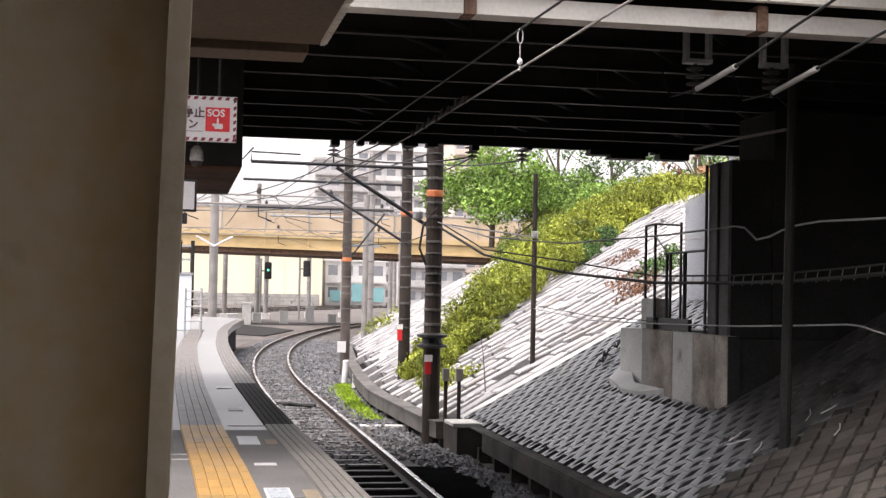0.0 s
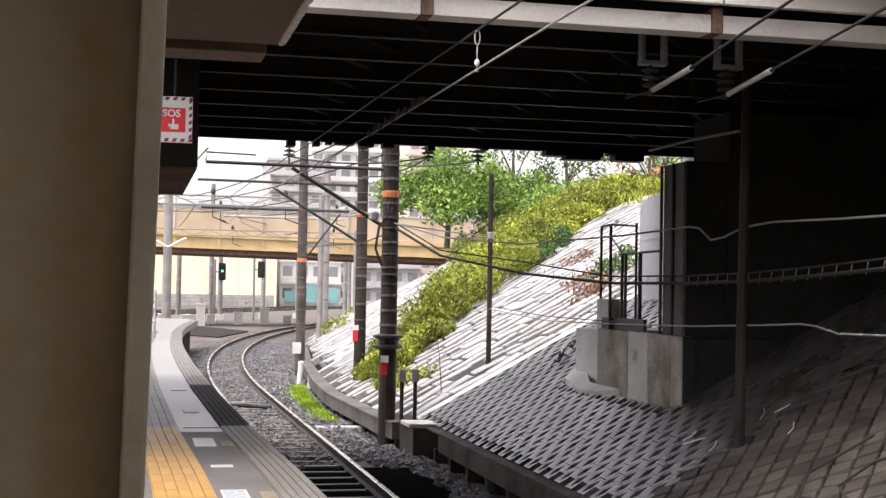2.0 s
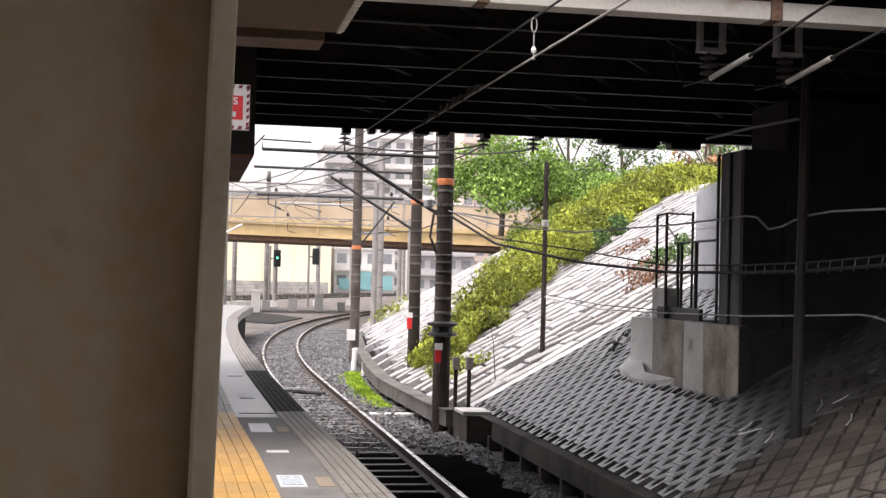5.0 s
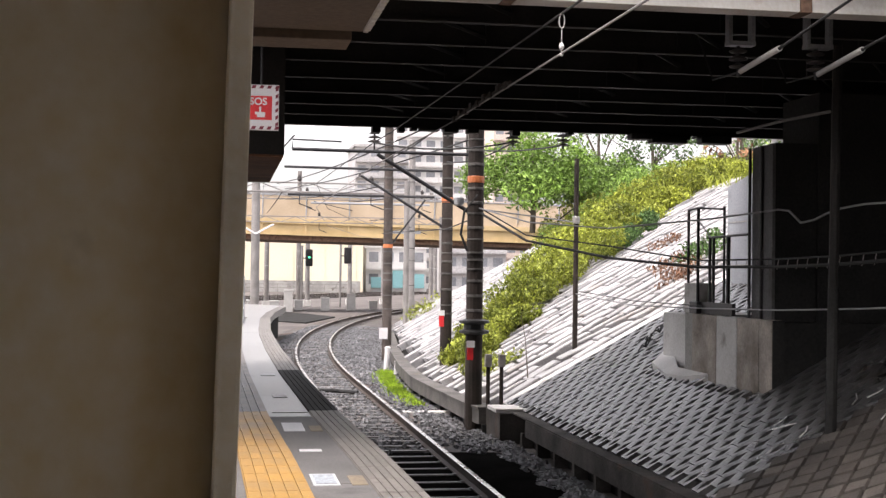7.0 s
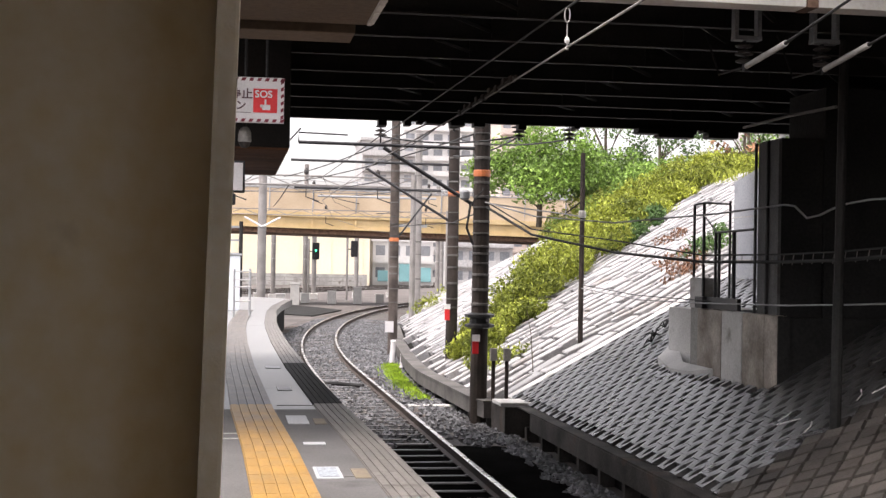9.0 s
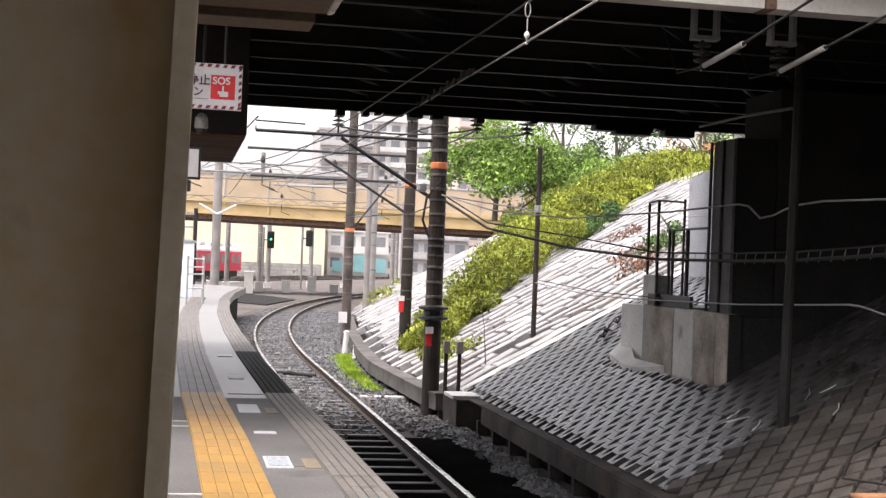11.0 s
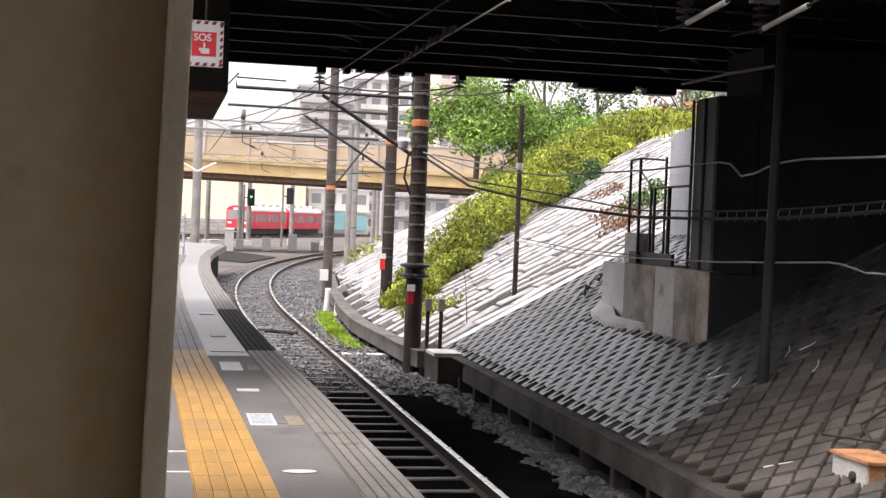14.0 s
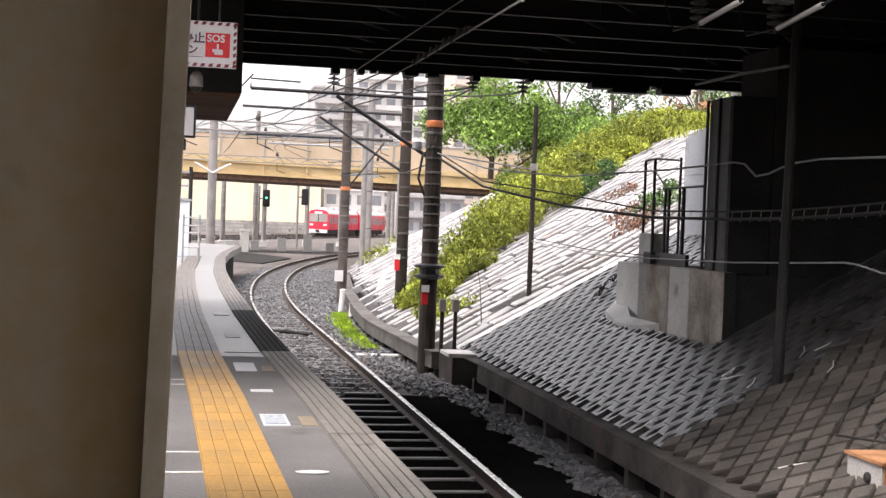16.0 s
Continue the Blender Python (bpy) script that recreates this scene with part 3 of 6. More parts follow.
# ---- the dark road bridge overhead ----
def bridge():
    b = thing("road_bridge", label="black steel girder bridge crossing over the track", category="bridge", kind="structure")
    ys = [12.75, 14.05, 15.4, 16.75, 18.1, 19.4, 20.7]
    x0, x1 = -9.0, 26.0
    rib = bpy.data.meshes.new("stiffener")
    bm = B(-0.008, 0.008, -0.05, 0.05, 4.975, 5.6)
    bm.to_mesh(rib)
    bm.free()
    rib.materials.append(M_STEEL_DARK)
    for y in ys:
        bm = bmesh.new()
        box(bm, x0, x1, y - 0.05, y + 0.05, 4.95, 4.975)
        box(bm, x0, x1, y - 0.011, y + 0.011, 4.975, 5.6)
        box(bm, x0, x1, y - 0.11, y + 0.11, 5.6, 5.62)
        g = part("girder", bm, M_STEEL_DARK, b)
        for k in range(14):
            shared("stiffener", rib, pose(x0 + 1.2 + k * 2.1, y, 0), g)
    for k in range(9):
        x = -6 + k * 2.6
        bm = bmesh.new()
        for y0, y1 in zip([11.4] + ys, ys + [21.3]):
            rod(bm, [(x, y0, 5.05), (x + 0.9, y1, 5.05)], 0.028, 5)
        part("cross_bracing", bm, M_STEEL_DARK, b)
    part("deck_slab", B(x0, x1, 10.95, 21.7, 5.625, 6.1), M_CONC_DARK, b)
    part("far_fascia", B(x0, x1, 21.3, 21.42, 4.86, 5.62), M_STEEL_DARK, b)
    # near face: white lower flange, dark gap, grey-white panel
    xs = [x0, -3.2, -0.4, 2.32, 4.92, 7.6, 10.4, 13.5, 18, x1]
    for a, c in zip(xs, xs[1:]):
        part("fascia_flange", B(a + 0.055, c - 0.055, 11.0, 11.25, 4.84, 5.0, bevel=0.006), M_FASCIA, b, "rust-streaked white lower flange")
        part("fascia_panel", B(a + 0.01, c - 0.01, 10.86, 10.94, 5.07, 5.95, bevel=0.006), M_FASCIA_UP, b, "grey-white upper fascia panel")
        part("splice_plate", B(c - 0.05, c + 0.05, 10.985, 11.26, 4.835, 5.06, bevel=0.006), M_RUST_SHADE, b, "rust-brown splice plate")
    part("panel_ledge", B(x0, x1, 10.83, 10.859, 5.2, 5.23), M_FASCIA_UP, b)
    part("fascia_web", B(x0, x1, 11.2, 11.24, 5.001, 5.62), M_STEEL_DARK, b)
    # ragged lower edge on the far side: clamps, brackets and hanging scraps
    rng = random.Random(8)
    for x in (2.35, 2.75, 2.95, 3.2, 3.55, 3.9, 4.6, 5.5, 6.9, 7.3, 7.7):
        w, h = rng.uniform(0.04, 0.16), rng.uniform(0.03, 0.10)
        part("clamp", B(x - w, x + w, 21.2, 21.44, 4.86 - h, 4.862, bevel=0.01), M_STEEL_DARK, b)
    for x, w, h in ((7.0, 0.5, 0.10), (7.15, 0.3, 0.15), (7.95, 0.26, 0.14)):
        part("gusset", B(x - w, x + w, 21.15, 21.45, 4.87 - h, 4.872, bevel=0.03), M_STEEL_DARK, b)
    ab = thing("abutment_left", label="dark concrete bridge abutment behind the platform", category="abutment", kind="structure")
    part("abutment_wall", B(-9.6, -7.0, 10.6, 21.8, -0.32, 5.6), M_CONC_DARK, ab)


# ---- retaining blocks, abutment and pier on the bank ----
def bank():
    bm = bmesh.new()
    ys = list(np.arange(-14, 80, 1.5)) + [85, 95, 110, 130]
    rows = []
    for y in ys:
        f = slope_foot(y)
        top = f + 8.8
        w = min(f, curve_at(WALL, y) + 0.15)
        rows.append([bm.verts.new(c) for c in ((w, y, -0.32), (w, y, 0.06 - SLOPE * (f - w)), (f + 3, y, 0.06 + 3 * SLOPE), (f + 6, y, 0.06 + 6 * SLOPE), (top, y, 0.06 + 8.8 * SLOPE), (top + 8, y, 5.3), (90, y, 5.4), (90, y, -0.33))])
    for u, w in zip(rows, rows[1:]):
        for j in range(7):
            bm.faces.new((u[j], w[j], w[j + 1], u[j + 1]))
    bm.faces.new(rows[0])
    bm.faces.new(rows[-1][::-1])
    bmesh.ops.recalc_face_normals(bm, faces=bm.faces)
    tagged(link("embankment", bm, M_SOIL), "dark earth embankment rising beside the track", "embankment", kind="structure")


TILT = math.degrees(math.atan(SLOPE))
CA, SA = math.cos(math.atan(SLOPE)), math.sin(math.atan(SLOPE))


def piece_mesh(name, verts, faces, mat_):
    me = bpy.data.meshes.new(name)
    me.from_pydata(verts, [], faces)
    me.update()
    me.materials.append(mat_)
    return me


def slotted_block(pu, py, su, sy, skew):
    """A paving block with a slanted six-sided slot through it; (up the slope, along the track, out)."""
    a, b = pu / 2 - 0.003, py / 2 - 0.003
    h = 0.10
    rim = [(-a, -b), (0, -b), (a, -b), (a, b), (0, b), (-a, b)]
    slot = [(-su * 0.55, -sy * 0.3 - skew), (-su * 0.1, -sy * 0.75), (su, -sy * 0.1 + skew), (su * 0.55, sy * 0.3 + skew), (su * 0.1, sy * 0.75), (-su, sy * 0.1 - skew)]
    verts = [(u, v, h + 0.04 * v - (0.006 if i in (0, 2, 3, 5) else 0)) for i, (u, v) in enumerate(rim)]
    verts += [(u, v, h + 0.04 * v - 0.006) for u, v in slot] + [(u * 1.15, v * 1.2, -0.16) for u, v in slot] + [(u, v, 0.0) for u, v in rim]
    faces = []
    for i in range(6):
        k = (i + 1) % 6
        faces += [(i, k, 6 + k, 6 + i), (6 + i, 6 + k, 12 + k, 12 + i), (k, i, 18 + i, 18 + k)]
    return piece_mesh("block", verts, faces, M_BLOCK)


def solid_block(name, a, b, h, mat_, raise_near=0.0):
    """A worn block with softened rim; its near edge may stand proud."""
    v = []
    for k, z in ((0.96, -0.08), (1.0, h - 0.02), (0.93, h)):
        v += [(u * k, w * k, z - raise_near * w * (z > 0)) for u, w in ((-a, -b), (a, -b), (a, b), (-a, b))]
    f = [(8, 9, 10, 11)]
    for r in (0, 4):
        f += [(r + i, r + (i + 1) % 4, r + 4 + (i + 1) % 4, r + 4 + i) for i in range(4)]
    return piece_mesh(name, v, f, mat_)


def slope_blocks():
    s = thing("slope_paving", label="grey slotted concrete blocks and slab courses paving the railway embankment", category="slope paving", kind="structure")
    rng = random.Random(11)
    count = [0]
    fields = {}

    def lay(me, u, yy, field, t2, turn=0.0, lift=0.0):
        x = slope_foot(yy) + u * CA
        if 6.5 < x < 9.6 and 15.5 < yy < 20.0:
            return
        m = pose(x, yy, 0.17 + lift + u * SA + rng.uniform(-0.004, 0.004), 0, -TILT, 0) @ pose(0, 0, 0, rng.uniform(-t2, t2), rng.uniform(-t2, t2), turn + rng.uniform(-t2, t2))
        if field == "block_field" and count[0] < 290 and u < 2.6 and yy < 17.5:
            shared("block", me, m, s)
            count[0] += 1
            return
        verts, faces = fields.setdefault(field, ([], []))
        k = len(verts)
        verts.extend(tuple(m @ v.co) for v in me.vertices)
        faces.extend(tuple(k + i for i in p.vertices) for p in me.polygons)

    # slotted blocks in staggered rows under the bridge
    pu, py = 0.32, 0.215
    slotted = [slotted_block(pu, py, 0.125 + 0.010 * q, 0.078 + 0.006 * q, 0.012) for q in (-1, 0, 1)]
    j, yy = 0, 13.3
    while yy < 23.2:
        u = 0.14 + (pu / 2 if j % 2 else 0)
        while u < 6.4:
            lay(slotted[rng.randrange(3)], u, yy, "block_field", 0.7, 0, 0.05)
            u += pu
        yy += py
        j += 1
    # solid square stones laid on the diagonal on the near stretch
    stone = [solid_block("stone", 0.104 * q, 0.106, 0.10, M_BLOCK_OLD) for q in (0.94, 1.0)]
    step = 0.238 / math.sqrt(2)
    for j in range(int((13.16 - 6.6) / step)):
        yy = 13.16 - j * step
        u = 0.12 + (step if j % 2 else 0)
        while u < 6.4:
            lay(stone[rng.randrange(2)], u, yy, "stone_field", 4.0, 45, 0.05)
            u += 2 * step
    # slabs in the open, paler to carry the light there, each near edge lapping the next
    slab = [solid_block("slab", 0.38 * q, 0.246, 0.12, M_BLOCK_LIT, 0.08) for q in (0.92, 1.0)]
    j, yy = 0, 24.1
    while yy < 70:
        u = 0.36 - (slope_foot(yy) - curve_at(WALL, yy)) / CA - 0.26 * (j % 3) + rng.uniform(-0.12, 0.12)
        while u < 10.2:
            if rng.random() > 0.012 and slope_foot(yy) + (u - 0.36) * CA > curve_at(WALL, yy) + 0.13:
                lay(slab[rng.randrange(2)], u, yy + rng.uniform(-0.03, 0.03), "slab_field", 3.6)
            u += 0.775
        yy += 0.55
        j += 1
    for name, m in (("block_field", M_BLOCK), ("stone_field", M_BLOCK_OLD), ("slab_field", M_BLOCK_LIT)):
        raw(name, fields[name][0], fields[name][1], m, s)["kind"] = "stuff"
    # concrete rib running up the bank
    bm = B(0, 10.5, -0.17, 0.26, -0.1, 0.10, bevel=0.02)
    rib = part("rib", bm, M_CONC_WHITE, s, "pale concrete rib running straight up the bank")
    rib.matrix_basis = pose(4.98, 23.5, 0.18, 0, -TILT, 0)


def pier():
    p = thing("bridge_pier", label="stained concrete pier base and column under the bridge", category="pier", kind="structure")
    cols = [M_CONC, M_CONC_BROWN, M_CONC_LIGHT, M_CONC_BROWN, M_CONC_BROWN]
    ys = [18.95, 18.37, 17.42, 16.68, 15.95, 15.55]
    for a, c, m in zip(ys, ys[1:], cols):
        part("facing_panel", B(6.55 + (0.1 if a > 18.4 else 0), 6.7, c + 0.011, a - 0.011, 0.6, 2.03, bevel=0.012), m, p)
    # Core and end near black: the pier's unlit sides put into colour.
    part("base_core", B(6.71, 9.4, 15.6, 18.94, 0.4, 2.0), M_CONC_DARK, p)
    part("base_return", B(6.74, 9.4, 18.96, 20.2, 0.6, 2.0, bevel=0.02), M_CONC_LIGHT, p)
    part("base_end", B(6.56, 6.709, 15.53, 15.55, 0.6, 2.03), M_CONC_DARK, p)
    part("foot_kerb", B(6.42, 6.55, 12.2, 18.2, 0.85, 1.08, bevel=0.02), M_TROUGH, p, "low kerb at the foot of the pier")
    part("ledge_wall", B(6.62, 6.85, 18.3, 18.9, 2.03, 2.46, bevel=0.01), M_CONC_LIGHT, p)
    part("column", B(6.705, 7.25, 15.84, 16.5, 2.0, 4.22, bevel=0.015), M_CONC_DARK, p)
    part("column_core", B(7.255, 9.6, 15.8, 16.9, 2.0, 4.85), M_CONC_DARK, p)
    # Thin lighter strips paint the lit, track-facing side of the column.
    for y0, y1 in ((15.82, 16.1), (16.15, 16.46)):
        part("column_face", B(6.66, 6.702, y0, y1, 2.0, 4.2, bevel=0.006), M_CONC_STRIP, p, "stained concrete strip, lighter for the column's lit side")
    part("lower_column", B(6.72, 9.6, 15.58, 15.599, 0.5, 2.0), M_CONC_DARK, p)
    bm = bmesh.new()
    lo = [(7.0, 20.6), (6.54, 20.1), (6.38, 19.0), (6.40, 18.3), (6.545, 17.7), (6.55, 18.95)]
    vs = [bm.verts.new((x, y, 0.17 + SLOPE * (x - 5.0) + 0.20)) for x, y in lo]
    bm.faces.new(vs)
    r = bmesh.ops.extrude_face_region(bm, geom=list(bm.faces))
    for v in r["geom"]:
        if isinstance(v, bmesh.types.BMVert):
            v.co.z -= 0.3
    bmesh.ops.recalc_face_normals(bm, faces=bm.faces)
    part("haunch", bm, M_CONC_WHITE, p, "pale mortar haunch at the foot of the pier")
    c = thing("wing_wall", label="pale blue-grey concrete wing wall beyond the bridge", category="wall", kind="structure")
    bm = bmesh.new()
    face = [(21.5, 1.9), (22.86, 1.9), (22.86, 4.13), (21.5, 4.36)]
    near = [bm.verts.new((8.8, y, z)) for y, z in face]
    back = [bm.verts.new((9.3, y, z)) for y, z in face]
    for q in range(4):
        bm.faces.new((near[q], near[(q + 1) % 4], back[(q + 1) % 4], back[q]))
    bm.faces.new(near)
    bm.faces.new(back[::-1])
    bmesh.ops.recalc_face_normals(bm, faces=bm.faces)
    part("wall_face", bm, M_WING, c)
    for z in (2.75, 3.5):
        part("cast_joint", B(8.792, 8.799, 21.5, 22.85, z, z + 0.02), M_CONC, c, "thin cast joint")
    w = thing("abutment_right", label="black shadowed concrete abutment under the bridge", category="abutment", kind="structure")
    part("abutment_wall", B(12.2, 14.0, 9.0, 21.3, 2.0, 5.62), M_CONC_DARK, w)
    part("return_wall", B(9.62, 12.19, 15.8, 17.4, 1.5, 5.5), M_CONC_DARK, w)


def trough():
    t = thing("cable_trough", label="raised concrete cable trough on short legs beside the track", category="cable trough", kind="structure")
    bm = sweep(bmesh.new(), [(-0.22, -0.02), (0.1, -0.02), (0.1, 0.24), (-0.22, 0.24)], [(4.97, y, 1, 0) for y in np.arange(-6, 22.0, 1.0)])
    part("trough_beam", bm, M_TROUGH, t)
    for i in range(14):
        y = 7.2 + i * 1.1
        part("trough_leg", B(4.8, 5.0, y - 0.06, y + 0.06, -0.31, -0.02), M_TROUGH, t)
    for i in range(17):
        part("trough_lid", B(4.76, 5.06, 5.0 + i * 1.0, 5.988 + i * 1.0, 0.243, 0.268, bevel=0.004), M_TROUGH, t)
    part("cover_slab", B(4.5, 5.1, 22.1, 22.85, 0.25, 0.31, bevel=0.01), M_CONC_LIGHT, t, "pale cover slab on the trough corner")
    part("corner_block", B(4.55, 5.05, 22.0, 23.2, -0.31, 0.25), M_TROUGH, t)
    st = []
    for y in np.arange(23.2, 64, 1.2):
        d = curve_at(WALL, y + 0.5) - curve_at(WALL, y - 0.5)
        k = math.hypot(1, d)
        st.append((curve_at(WALL, y), y, 1 / k, -d / k))
    part("trough_beam", sweep(bmesh.new(), [(-0.16, -0.06), (0.12, -0.06), (0.12, 0.20), (-0.16, 0.20)], st), M_TROUGH_OPEN, t)
    part("trough_lid", sweep(bmesh.new(), [(-0.18, 0.203), (0.14, 0.203), (0.14, 0.235), (-0.18, 0.235)], st), M_TROUGH_OPEN, t, "pale lid of the open trough")
    for x, y, nx, ny in st:
        # Near-black legs stand in for the shade below the beam.
        part("trough_leg", B(x - 0.1, x + 0.1, y - 0.06, y + 0.06, -0.31, -0.06), M_CONC_DARK, t)


# ---- distance ----
def far_bridge():
    b = tagged_empty("yellow_bridge", pose(8.0, 96.0, 0, 0, 1.0, 0), "faded yellow steel girder road bridge in the distance", "bridge", kind="structure")
    part("girder_web", B(-42, 34, -0.1, 0.1, 5.15, 5.86), M_GIRDER_Y, b)
    part("lower_flange", B(-42, 34, -0.3, 0.14, 5.05, 5.15), M_GIRDER_Y, b)
    part("upper_flange", B(-42, 34, -0.28, 0.14, 5.86, 6.2), M_GIRDER_Y, b)
    # Dark brown here paints the shadow below the girder; on splice plates it is rust.
    part("underside", B(-42, 34, 0.15, 9, 4.70, 5.4), M_RUST_SHADE, b)
    for i in range(25):
        x = -42 + i * 3.05
        part("parapet_panel", B(x, x + 2.99, -0.2, -0.1, 6.21, 7.82), M_GIRDER_T, b)
        part("stiffener", B(x - 0.05, x + 0.05, -0.26, -0.1, 5.15, 5.86), M_GIRDER_Y, b)
        part("railing_post", B(x - 0.03, x + 0.03, -0.26, -0.2, 6.5, 8.5), M_GALV, b)
    for z in (8.1, 8.45):
        part("rail_bar", Rod([(-42, -0.23, z), (34, -0.23, z)], 0.03, 5), M_GALV, b)
    part("parapet_cap", B(-42, 34, -0.24, -0.06, 7.82, 7.9), M_GALV, b)


def building(name, x, y, w, d, h, storeys, bays, wall, label, base=-0.3, rz=0):
    h0 = h / storeys
    t = tagged_empty(name, pose(x, y, base, 0, 0, rz), label, "building", kind="structure")
    part("wall", B(0, w, 0, d, 0, h), wall, t)
    part("roof", B(-0.3, w + 0.3, -0.3, d + 0.3, h, h + 0.5), wall, t)
    bw = w / bays
    pm = bpy.data.meshes.new("pane")
    q = B(0, bw * 0.62, -0.06, 0.05, 0, h0 * 0.5)
    q.to_mesh(pm)
    q.free()
    pm.materials.append(M_PANE)
    bmn = B(0, bw * 0.94, -0.9, -0.01, 0, 0.15)
    box(bmn, 0, bw * 0.94, -0.95, -0.88, 0.15, h0 * 0.36)
    bal = bpy.data.meshes.new("balcony")
    bmn.to_mesh(bal)
    bmn.free()
    bal.materials.append(wall)
    for i in range(storeys):
        for j in range(bays):
            shared("window", pm, pose(j * bw + bw * 0.18, 0, i * h0 + h0 * 0.32), t)
            shared("balcony", bal, pose(j * bw + bw * 0.03, 0, i * h0 + 0.02), t)
    return t


def distance():
    t = thing("cream_hall", label="long plain cream-walled hall behind the tracks", category="building", kind="structure")
    part("wall", B(-40, 19.5, 190, 210, -0.3, 8.2), M_CREAM, t)
    part("roof", B(-40.4, 19.9, 189.6, 210.4, 8.2, 8.7), M_CREAM, t)
    for x in np.arange(-8, 19, 4.4):
        part("pilaster", B(x, x + 0.12, 189.9, 190, -0.3, 8.2), M_CREAM, t)
    building("apartment_block", 23, 240, 9.5, 14, 25.2, 9, 4, M_APT, "pale grey apartment block with rows of balconies")
    building("apartment_block", 31, 246, 13, 14, 30.5, 11, 5, M_APT_WHITE, "tall white apartment block with balconies")
    building("apartment_block", 41, 205, 6, 14, 26, 10, 3, M_APT_PINK, "beige apartment block behind the poles")
    building("apartment_block", 44.5, 236, 12, 14, 29.5, 11, 5, M_APT_WHITE, "white apartment block above the trees")
    building("apartment_block", 63, 150, 14, 14, 22, 8, 5, M_APT, "grey apartment block behind the trees")
    building("low_shop", 21, 200, 9, 10, 6.5, 2, 4, M_APT_WHITE, "low white shop building beyond the tracks")
    building("low_shop", 31, 190, 9, 10, 8.5, 3, 4, M_APT, "grey low building beyond the tracks")
    s = thing("shop_hoarding", label="teal and white hoarding in front of the shop", category="hoarding")
    for i in range(5):
        part("panel", B(21.6 + i * 1.6, 23.1 + i * 1.6, 198.6, 198.8, -0.3 if i % 2 else 0.3, 1.9 + 0.5 * (i % 3)), (M_TEAL, M_APT_WHITE, M_TEAL, M_APT_WHITE, M_TEAL)[i], s)
    f = thing("trackside_wall", label="low grey wall along the far tracks", category="wall", kind="structure")
    part("wall", B(-30, 19, 188.4, 188.8, -0.3, 1.3), M_CONC, f)


ground()
track()
platform()
pillar()
canopy()
bridge()
bank()
pier()
trough()
far_bridge()
distance()
stones()
slope_blocks()


# ---- poles, wires and fittings ----
def pole(x, y, z0, z1, r, label, bands=(), top_r=None, material=None):
    p = thing("catenary_pole", x, y, z0, label, "pole", "line poles")
    h = z1 - z0
    part("shaft", Rod([(0, 0, -0.15), (0, 0, h * 0.5), (0, 0, h)], r, 14, top_r or r * 0.85), material or M_POLE, p)
    for z, m in bands:
        k = r + ((top_r or r * 0.85) - r) * (z - z0) / h
        b = bmesh.new()
        hh = 0.06 if m is M_ORANGE else 0.012 + 0.016 * ((z * 7.3) % 1)
        lathe(b, 0, 0, [(k + 0.006, z - z0 - hh), (k + 0.012, z - z0 - hh * 0.8), (k + 0.012, z - z0 + hh * 0.8), (k + 0.006, z - z0 + hh)], 14)
        part("band", b, m, p, "orange warning band" if m is M_ORANGE else "pale strap")
    return p


def insulator(x, y, z, n=3, r=0.075, name="insulator", up=False, material=None, hang=0.14):
    """A stack of porcelain discs hanging from (or standing on) z."""
    t = thing(name, x, y, z, "dark porcelain insulator hanging under the bridge" if not up else "dark porcelain insulator on the pole arm", "insulator", "line insulators")
    s = 1 if up else -1
    for i in range(n):
        c = s * (0.06 + 0.075 * i)
        part("disc", lathe(bmesh.new(), 0, 0, [(0.02, c - 0.03), (r * (1 - 0.1 * i), c - 0.02), (r * (1 - 0.1 * i), c - 0.008), (0.025, c + 0.025)], 14), material or M_INSUL, t)
    part("pin", Rod([(0, 0, -s * hang), (0, 0, s * (0.06 + 0.075 * n))], 0.016, 8), M_DARKMETAL, t, "metal pin")
    return t


def bands_for(z0, z1, step, rng):
    out, z = [], z0
    while z < z1:
        out.append((z, M_STRAP))
        z += step * rng.uniform(0.6, 1.4)
    return out


